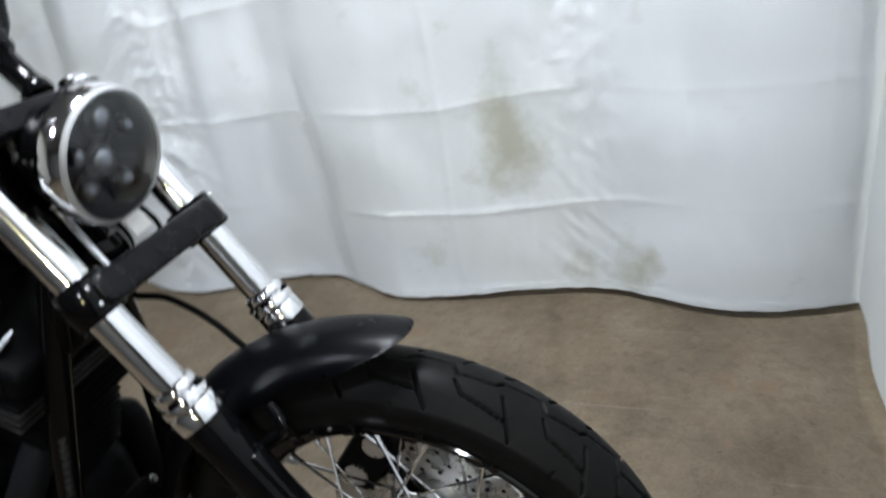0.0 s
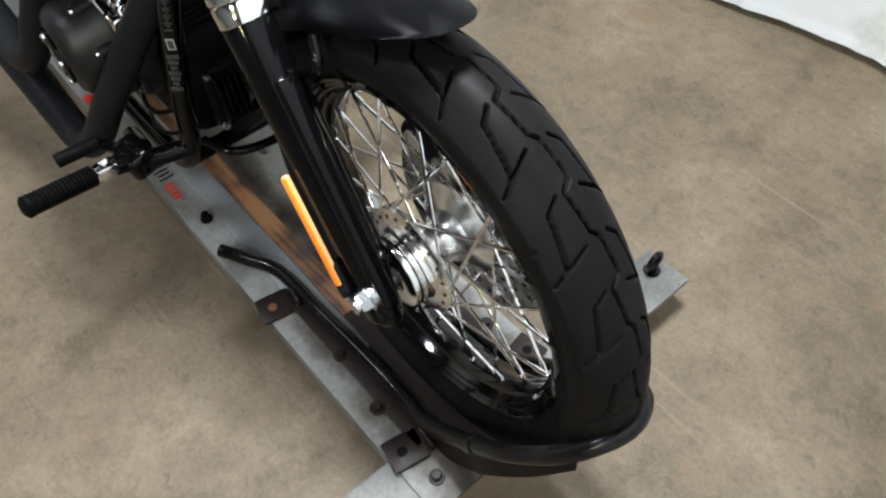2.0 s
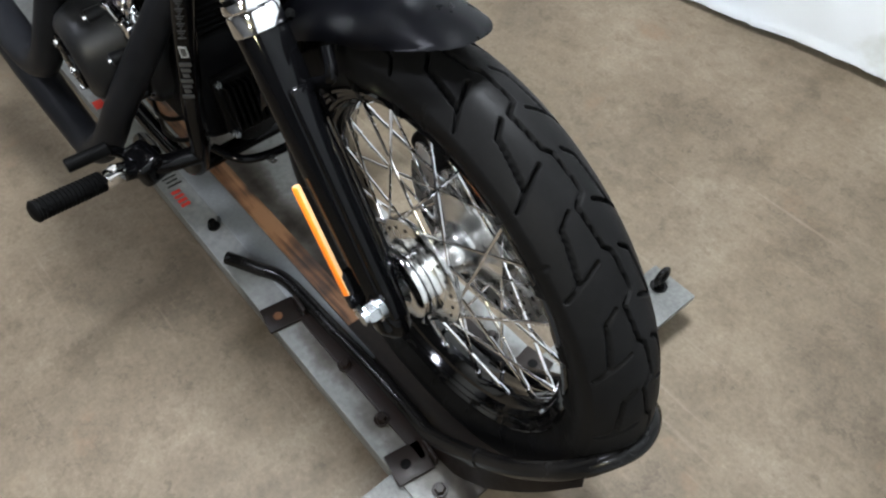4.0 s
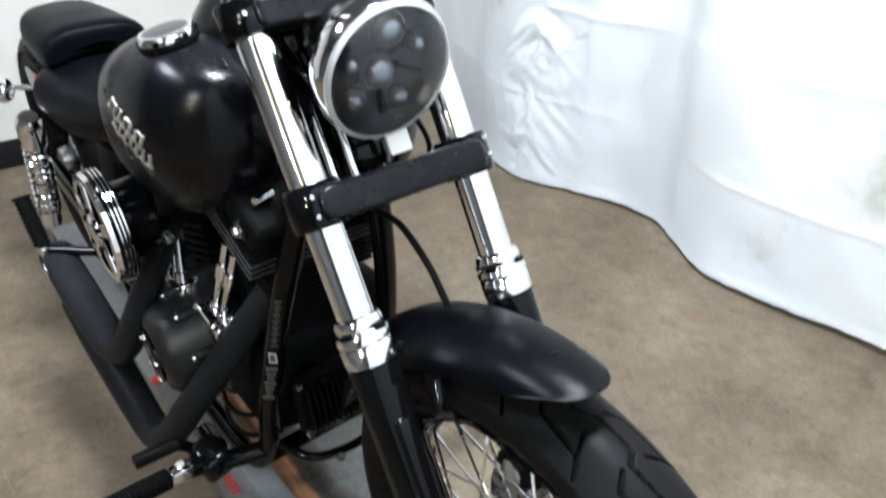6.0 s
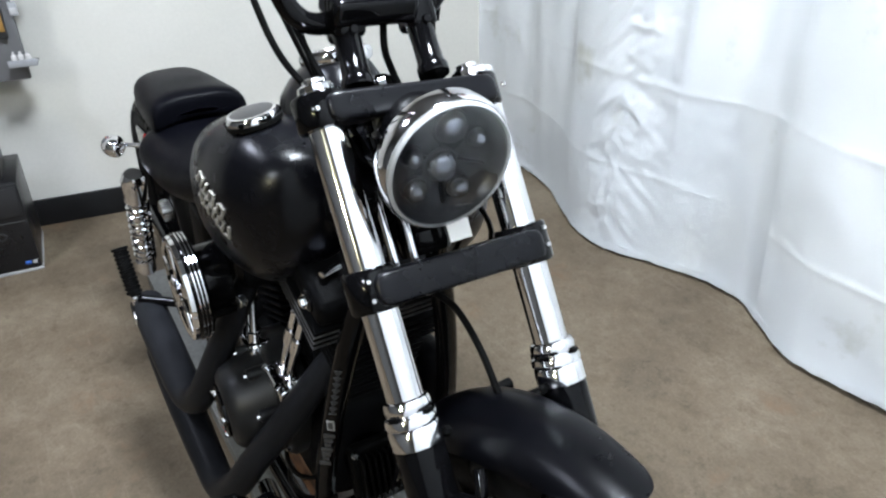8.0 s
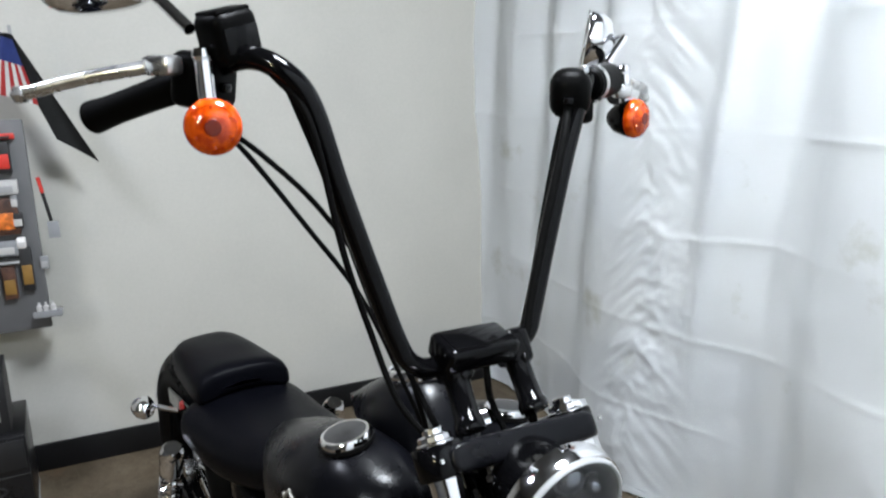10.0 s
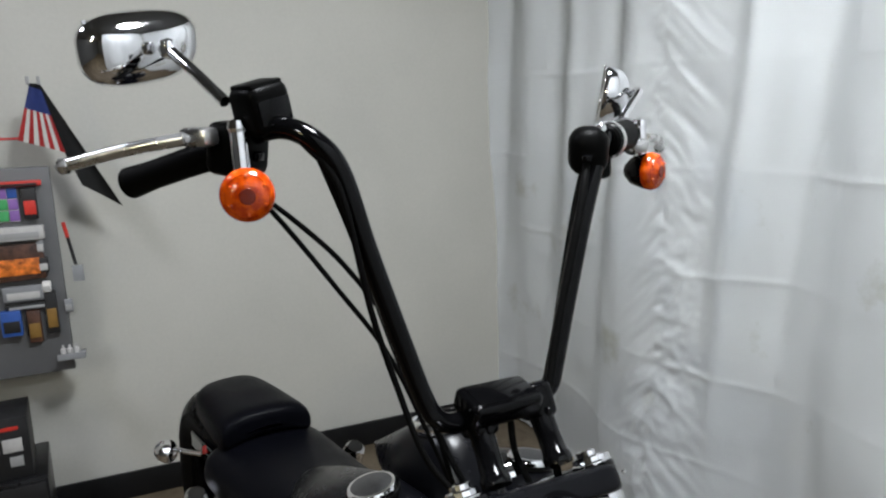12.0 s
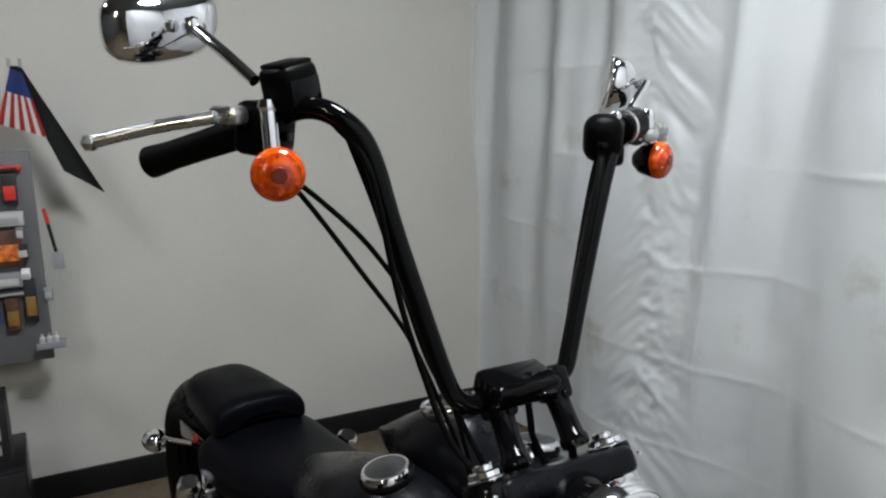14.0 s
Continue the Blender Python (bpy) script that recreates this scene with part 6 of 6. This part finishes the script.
# ---- stand under the motorcycle ----
def build_stand():
    top = 0.085
    st = thing("motorcycle_stand", (-0.75, 0, 0), "galvanised steel motorcycle dolly plate with black wheel chock and tie-down arms", "motorcycle stand")
    # folded deck: flat top with turned-down edges
    deck = part("deck", box_bm((2.05, 0.312, 0.006), pose(-0.865, 0.0, top - 0.003), 0.0015), GALV_GREASY_SHADED, st, "galvanised deck plate")
    for sgn in (-1, 1):
        part("deck_edge", box_bm((2.05, 0.005, 0.04), pose(-0.865, sgn * 0.1535, top - 0.024), 0.0015), GALV, deck, "turned-down plate edge")
    for x in (-1.6, -1.0, -0.35):
        part("deck_rib", box_bm((0.04, 0.29, 0.079), pose(x, 0, top - 0.046), 0.003), GALV, deck)
    part("deck_panel", box_bm((1.60, 0.048, 0.0016), pose(-0.93, -0.080, top + 0.0010), 0.0004), GALV_BRIGHT, deck, "smoother, brighter band of the plate")
    part("wear_strip", box_bm((1.50, 0.036, 0.0015), pose(-0.96, -0.036, top + 0.0009), 0.0003), STRIP_RUST, st, "rusty brown strip worn along the deck")
    # tie-down arm across the front, with ring bolts
    arm = part("tie_down_arm", box_bm((0.092, 0.92, 0.012), pose(0.092, 0, top - 0.013), 0.002), GALV, st, "flat galvanised cross arm")
    for sgn in (-1, 1):
        c = Vector((0.082, sgn * 0.425, top - 0.007))
        ring = bmesh.new()
        pts = [c + Vector((0.010 * math.sin(a) * 0, 0.0155 * math.sin(a), 0.030 - 0.0185 * math.cos(a))) for a in (2 * math.pi * k / 24 for k in range(25))]
        hose(pts, 0.0052, segs=10, straight=True, bm=ring)
        rod(c, c + Vector((0, 0, 0.012)), 0.008, bm=ring)
        rod(c, c + Vector((0, 0, 0.003)), 0.016, bm=ring)
        part("eye_bolt", ring, BLACK_STEEL, arm, "black eye bolt")
        part("washer", rod(c, c + Vector((0, 0, 0.002)), 0.018), GALV, arm)
        part("arm_foot", box_bm((0.06, 0.04, 0.066), pose(0.09, sgn * 0.38, 0.033), 0.004), BLACK_STEEL, arm)
    # wheel chock: one bent tube round the tyre
    half = [(-0.466, -0.144, 0.102), (-0.41, -0.114, 0.100), (-0.354, -0.089, 0.100), (-0.232, -0.083, 0.102), (-0.081, -0.078, 0.106), (0.000, -0.080, 0.112), (0.062, -0.085, 0.136), (0.150, -0.085, 0.224)]
    front = [(0.150, -0.085, 0.224), (0.216, -0.077, 0.296), (0.272, -0.058, 0.366), (0.300, -0.030, 0.402), (0.312, 0.008, 0.412)]
    ch = part("wheel_chock", hose(half, 0.0125, 8, 18), BLACK_STEEL, st, "bent black tube wheel chock")
    part("chock_rail", hose([(x, -y, z) for x, y, z in half], 0.0125, 8, 18), BLACK_STEEL, ch)
    part("front_hoop", hose(front + [(x, 0.016 - y, z) for x, y, z in front[-2:0:-1]] + [(0.150, 0.085, 0.224)], 0.0122, 8, 18), BLACK_STEEL, ch, "black hoop welded round the front of the tyre")
    for sgn in (-1, 1):
        f0, f1 = Vector((0.150, sgn * 0.085, 0.224)), Vector((0.164, sgn * 0.084, 0.240))
        part("weld_collar", rod(f0, f1, 0.0140, segs=16), BLACK_STEEL, ch)
        # flat strap under the hoop, from the deck up to the hoop's front
        def strap(u, v, sgn=sgn):
            x = interp(u, [(0, 0.050), (0.2, 0.105), (0.45, 0.168), (0.75, 0.250), (1, 0.300)])
            z = interp(u, [(0, 0.092), (0.2, 0.100), (0.45, 0.164), (0.75, 0.282), (1, 0.378)])
            w = 1 - 0.75 * u ** 4
            return (x - 0.018 * v * w, sgn * (0.091 - 0.006 * v - 0.060 * max(0, u - 0.5)), z + 0.046 * v * w)
        part("hoop_strap", sheet(18, 3, strap, thick=0.005), RUSTED_BLACK, ch, "worn flat strap under the hoop")
        part("rail_flange", box_bm((0.34, 0.034, 0.007), pose(-0.105, sgn * 0.096, top + 0.0045, 0, 0, 0), 0.002), RUSTED_BLACK, ch)
    for sgn in (-1, 1):
        for x, y in ((-0.302, 0.133), (0.054, 0.128)):
            part("chock_bracket", box_bm((0.055, 0.062, 0.007), pose(x, sgn * y, top + 0.0045, 0, 0, 10 * sgn), 0.003), RUSTED_BLACK, ch, "rust-bitten black foot bracket")
            part("bracket_hole", rod((x, sgn * (y + 0.006), top + 0.0082), (x, sgn * (y + 0.006), top + 0.0088), 0.0085, segs=16), RUST if x < 0 else PLASTIC, ch, "bolt hole")
            part("bracket_web", box_bm((0.04, 0.006, 0.022), pose(x + 0.01, sgn * (y - 0.034), top + 0.014, 0, 0, 6 * sgn), 0.002), RUSTED_BLACK, ch)
        for x, y in ((-0.146, 0.106), (-0.029, 0.118), (0.117, 0.119)):
            c = Vector((x, sgn * y, top + 0.006 if x < 0.1 else top + 0.001))
            b = hexagon(c, c + Vector((0, 0, 0.012)), 0.0088)
            rod(c, c + Vector((0, 0, 0.004)), 0.0125, segs=20, bm=b)
            part("deck_bolt", b, RUSTED_BLACK, st, "rusty hex bolt")
            if x > 0.1:
                c.z = top - 0.0064
                part("rust_ring", rod(c, c + Vector((0, 0, 0.0014)), 0.021, segs=24), STRIP_RUST, st, "rust stain round the bolt")
    for x, y in ((-0.564, -0.122), (-0.50, 0.10), (-1.10, -0.12)):
        c = Vector((x, y, top))
        b = rod(c, c + Vector((0, 0, 0.004)), 0.012)
        hexagon(c, c + Vector((0, 0, 0.018)), 0.009, bm=b)
        part("rubber_stop", b, GRIP, st, "small black bolt head")
    # worn maker's print as plain bars: red, then grey
    for k in range(4):
        m = pose(-0.652 - 0.014 * k, -0.136, top + 0.0006, 0, 0, 0)
        part("red_print_bar", box_bm((0.0085, 0.019, 0.0008), m, 0.0002), RED_PRINT, st)
    for k in range(12):
        part("dark_print_bar", box_bm((0.004, 0.030 - 0.006 * (k % 2), 0.0008), pose(-0.715 - 0.0125 * k, -0.128, top + 0.0006), 0.0002), PLASTIC, st)
    part("red_print_bar", box_bm((0.03, 0.022, 0.0008), pose(-1.05, -0.142, top + 0.0006), 0.0002), RED_PRINT, st)


build_front_wheel()
build_fork()
build_front_fender()
build_headlight()
build_tank()
build_seat()
build_rear()
build_frame()
build_engine()
build_exhaust()
build_controls()
build_handlebar()
build_stand()


# ---- things at the back wall ----
GREY_PANEL = surface("grey_display_board", (0.105, 0.105, 0.108), 0.5, vary=0.06)
BLACK_CASE = surface("black_case_plastic", (0.006, 0.006, 0.007), 0.32, vary=0.2)
CARD_BLACK = surface("black_carton", (0.012, 0.012, 0.013), 0.5, vary=0.2)
CARD_WHITE = surface("white_print", (0.42, 0.41, 0.40), 0.5, vary=0.08, scale=40)
SKIN_PINK = surface("pale_pink_print", (0.62, 0.35, 0.30), 0.5, vary=0.2)
BLUE_PRINT = surface("blue_print", (0.025, 0.08, 0.30), 0.5, vary=0.2)
GREEN_PRINT = surface("green_print", (0.05, 0.30, 0.10), 0.5, vary=0.2)
ORANGE_PRINT = surface("orange_print", (0.55, 0.14, 0.02), 0.5, vary=0.8, scale=40)
YELLOW_PRINT = surface("yellow_print", (0.20, 0.11, 0.025), 0.5, vary=0.2)
PURPLE_PRINT = surface("purple_print", (0.22, 0.11, 0.34), 0.5, vary=0.2)
BROWN_PRINT = surface("brown_print", (0.06, 0.026, 0.016), 0.5, vary=0.6, scale=30)
RED_FABRIC = surface("red_cloth", (0.45, 0.03, 0.03), 0.7, vary=0.2)
WHITE_FABRIC = surface("white_cloth", (0.72, 0.70, 0.68), 0.7, vary=0.1)
BLUE_FABRIC = surface("navy_cloth", (0.03, 0.05, 0.20), 0.7, vary=0.2)
BLACK_FABRIC = surface("black_cloth", (0.006, 0.006, 0.006), 0.7, vary=0.2)
CLEAR_PACK = surface("clear_blister", (0.22, 0.225, 0.235), 0.15, vary=0.1)

T = radians(-WALL_TURN)


def wall_frame(y, z, off=0.0):
    """A frame on the back wall: x out of the wall, y along it to the left, z up."""
    ex, ey = Vector((math.cos(T), math.sin(T), 0)), Vector((-math.sin(T), math.cos(T), 0))
    p = Vector((WALL_X, 0, 0)) + ey * y / math.cos(T) + ex * off + Vector((0, 0, z))
    return Matrix.Translation(p) @ Matrix((ex, ey, (0, 0, 1))).transposed().to_4x4()


def build_display_board():
    """Grey merchandise board that stands out from the wall, with packs on hooks."""
    off = 0.13
    m = wall_frame(-0.61, 0.945, off)
    board = solid("display_board", box_bm((0.03, 0.66, 0.70), m, 0.004), GREY_PANEL, "grey merchandise display board fixed to the wall", "display board")
    for z in (0.3, -0.3):
        part("board_bracket", box_bm((0.12, 0.03, 0.03), m @ Matrix.Translation((-0.075, 0.22, z)), 0.003), GREY_PANEL, board)
    f = wall_frame(-0.29, 0.945, off + 0.016)

    def pack(dy, dz, w, h, d, mat, name, label, print_mat=None):
        q = f @ Matrix.Translation((d / 2 + 0.004, dy, dz))
        ob = solid(name, box_bm((d, w, h), q, min(0.004, d * 0.3)), mat, label, "packaged part", "goods on the display board")
        if print_mat:
            part("printed_panel", box_bm((0.002, w * 0.8, h * 0.45), q @ Matrix.Translation((d / 2 + 0.0008, 0, -h * 0.12)), 0.0003), print_mat, ob)
        return ob
    # colourful poster made of flat squares
    poster = solid("picture_card", box_bm((0.004, 0.12, 0.115), f @ Matrix.Translation((0.006, -0.155, 0.235)), 0.001), CARD_WHITE, "small card of bright coloured squares", "card")
    tints = (RED_PRINT, GREEN_PRINT, PURPLE_PRINT, BLUE_PRINT, ORANGE_PRINT, YELLOW_PRINT, GREEN_PRINT, PURPLE_PRINT, BLUE_PRINT, RED_PRINT, GREEN_PRINT, PURPLE_PRINT)
    for k, t in enumerate(tints):
        part("colour_square", box_bm((0.002, 0.028, 0.034), f @ Matrix.Translation((0.0092, -0.197 + 0.0295 * (k % 4), 0.272 - 0.037 * (k // 4))), 0.0004), t, poster)
    pack(-0.105, 0.140, 0.15, 0.045, 0.03, CARD_WHITE, "white_tube_pack", "white tube pack on a hook", GREY_TEXT)
    pack(-0.115, 0.045, 0.15, 0.12, 0.02, BROWN_PRINT, "orange_picture_pack", "dark pack with an orange picture", ORANGE_PRINT)
    pack(-0.060, 0.235, 0.042, 0.10, 0.025, CARD_BLACK, "small_bottle_pack", "small dark and red bottle on a hook", RED_PRINT)
    pack(-0.048, 0.095, 0.022, 0.05, 0.02, CLEAR_PACK, "small_blister_pack", "small clear blister pack", CARD_WHITE)
    pack(-0.115, -0.060, 0.12, 0.05, 0.02, CLEAR_PACK, "clear_blister_pack", "clear blister pack with white card", CARD_WHITE)
    pack(-0.160, -0.155, 0.06, 0.085, 0.03, BLUE_PRINT, "blue_cap_pack", "bright blue cap over a dark base", CARD_BLACK)
    pack(-0.045, -0.045, 0.026, 0.035, 0.025, WHITE_FABRIC, "white_cap_bottle", "white bottle cap on a hook", CARD_WHITE)
    pack(-0.040, -0.135, 0.036, 0.145, 0.02, CARD_BLACK, "black_gold_pack", "tall black pack with gold print", YELLOW_PRINT)
    pack(-0.085, 0.300, 0.13, 0.018, 0.02, RED_PRINT, "red_strip_pack", "narrow red strip pack", CARD_BLACK)
    pack(-0.045, 0.030, 0.030, 0.050, 0.022, CARD_BLACK, "dark_cap_pack", "small dark cap pack", CARD_WHITE)
    pack(-0.110, -0.105, 0.13, 0.020, 0.015, CARD_BLACK, "black_strip_pack", "narrow black strip pack", GREY_TEXT)
    pack(-0.095, -0.175, 0.040, 0.11, 0.02, BROWN_PRINT, "brown_pack", "tall dark brown pack on a hook", YELLOW_PRINT)
    pack(0.012, -0.120, 0.026, 0.045, 0.01, CLEAR_PACK, "thin_blister_pack", "thin clear blister pack", GREY_TEXT)
    # long thin pen-like tool and card hanging past the edge
    a, c = f @ Vector((0.02, 0.028, 0.165)), f @ Vector((0.02, 0.050, 0.02))
    tool = solid("pen_tool", rod(a, a.lerp(c, 0.35), 0.006), RED_PRINT, "slim red and black pen-like tool hanging from a hook", "tool", "goods on the display board")
    part("pen_grip", rod(a.lerp(c, 0.35), c, 0.0055), BLACK_CASE, tool)
    part("pen_card", box_bm((0.003, 0.034, 0.055), Matrix.Translation(c) @ f.to_3x3().to_4x4() @ Matrix.Translation((0, 0.004, -0.03)), 0.0005), CLEAR_PACK, tool)
    # clear tray at the foot of the board
    tray = solid("clear_tray", box_bm((0.09, 0.085, 0.006), f @ Matrix.Translation((0.045, 0.005, -0.285)), 0.002), CLEAR_PACK, "small clear tray holding bright bottles", "tray")
    part("tray_lip", box_bm((0.006, 0.085, 0.022), f @ Matrix.Translation((0.088, 0.005, -0.276)), 0.002), CLEAR_PACK, tray)
    for k in range(3):
        p = f @ Vector((0.045, -0.02 + 0.02 * k, -0.282))
        solid("small_bottle", lathe([(0, 0), (0.009, 0), (0.009, 0.022), (0.004, 0.027), (0.004, 0.035), (0, 0.035)], Matrix.Translation(p), 14), CARD_WHITE, "tiny white bottle on the clear tray", "bottle", "bottles on the tray")
    # flag on a red rod, and a dark pennant behind it
    r0, r1 = f @ Vector((0.03, -0.45, 0.445)), f @ Vector((0.05, -0.06, 0.445))
    flag = solid("small_flag", rod(r0, r1, 0.004), RED_FABRIC, "small striped flag hung from a thin red rod", "flag")

    def patch(u0, u1, v0, v1, corners, lift):
        """A piece of hanging cloth between four corners (y, z), gently waved."""
        tl, tr, bl, br = corners

        def place(u, v):
            u, v = u0 + (u1 - u0) * u, v0 + (v1 - v0) * v
            y = (tl[0] * (1 - u) + tr[0] * u) * (1 - v) + (bl[0] * (1 - u) + br[0] * u) * v
            z = (tl[1] * (1 - u) + tr[1] * u) * (1 - v) + (bl[1] * (1 - u) + br[1] * u) * v
            return f @ Vector((lift + 0.008 * math.sin(5 * u + 2 * v), y, z))
        return sheet(3 if u1 - u0 < 0.3 else 12, 8, place, thick=0.0015)
    cloth_corners = ((-0.014, 0.605), (0.018, 0.592), (-0.064, 0.440), (0.064, 0.395))
    for k in range(9):
        part("flag_stripe", patch(k / 9, (k + 1) / 9, 0.40, 1, cloth_corners, 0.06), RED_FABRIC if k % 2 == 0 else WHITE_FABRIC, flag)
    part("flag_canton", patch(0, 1, 0, 0.40, cloth_corners, 0.0605), BLUE_FABRIC, flag, "navy corner")
    for y in (-0.016, 0.014):
        part("flag_clip", box_bm((0.012, 0.010, 0.026), f @ Matrix.Translation((0.062, y, 0.622)), 0.002), GREY_TEXT, flag)
    pennant_corners = ((-0.02, 0.615), (0.015, 0.612), (0.10, 0.285), (0.215, 0.205))
    solid("dark_pennant", patch(0, 1, 0, 1, pennant_corners, 0.03), BLACK_FABRIC, "dark cloth pennant hanging beside the flag", "pennant", angle=60)


def build_computer():
    """Computer tower on the floor with a black boxed carton on top."""
    m = Matrix.Translation((-2.435, -0.508, 0)) @ Matrix.Rotation(radians(-5), 4, "Z")
    pc = thing("computer_tower", m.translation, "black computer tower standing on the floor by the wall", "computer")
    part("case", box_bm((0.28, 0.168, 0.315), m @ Matrix.Translation((0, 0, 0.1675)), 0.006), BLACK_CASE, pc)
    part("front_panel", box_bm((0.014, 0.166, 0.31), m @ Matrix.Translation((0.147, 0, 0.1675)), 0.005), BLACK_CASE, pc, "gloss black front panel")
    part("drive_panel", box_bm((0.006, 0.15, 0.10), m @ Matrix.Translation((0.156, 0, 0.262)), 0.002), CARD_BLACK, pc)
    part("panel_gap", box_bm((0.003, 0.166, 0.003), m @ Matrix.Translation((0.1545, 0, 0.19)), 0.0005), DIM_TEXT, pc)
    part("maker_disc", lathe([(0.011, 0), (0.014, 0), (0.014, 0.002), (0.011, 0.002), (0.011, 0)], m @ Matrix.Translation((0.155, -0.005, 0.145)) @ Matrix.Rotation(radians(90), 4, "Y"), 24), DIM_TEXT, pc, "plain round maker's mark")
    part("blue_sticker", box_bm((0.002, 0.018, 0.012), m @ Matrix.Translation((0.1555, 0.045, 0.036)), 0.0004), BLUE_PRINT, pc, "small blue sticker")
    part("grey_sticker", box_bm((0.002, 0.014, 0.012), m @ Matrix.Translation((0.1555, 0.066, 0.036)), 0.0004), GREY_TEXT, pc)
    part("foot_rail", box_bm((0.30, 0.172, 0.010), m @ Matrix.Translation((0.004, 0, 0.005)), 0.003), GREY_TEXT, pc)
    q = m @ Matrix.Translation((0.03, -0.022, 0.3255))
    box = solid("carton", box_bm((0.18, 0.135, 0.205), q @ Matrix.Translation((0, 0, 0.1025)), 0.002), CARD_BLACK, "black printed carton with a white picture, on the computer", "carton")
    part("white_picture", box_bm((0.002, 0.055, 0.045), q @ Matrix.Translation((0.091, 0.018, 0.115)), 0.0004), CARD_WHITE, box)
    part("pale_picture", box_bm((0.002, 0.038, 0.034), q @ Matrix.Translation((0.091, 0.024, 0.060)), 0.0004), GREY_TEXT, box)
    part("pink_picture", box_bm((0.002, 0.022, 0.11), q @ Matrix.Translation((0.091, -0.045, 0.060)), 0.0004), SKIN_PINK, box)
    part("red_bar", box_bm((0.002, 0.06, 0.012), q @ Matrix.Translation((0.091, 0.010, 0.172)), 0.0004), RED_PRINT, box)
    # rounded beige object at the edge of the computer
    bm = lathe([(0, 0), (0.035, 0.0), (0.045, 0.02), (0.045, 0.06), (0.035, 0.085), (0, 0.09)], Matrix.Translation((-2.16, -0.665, 0)), 24)
    solid("bin", bm, BROWN_PRINT, "small round dark container on the floor", "container")


build_display_board()
build_computer()
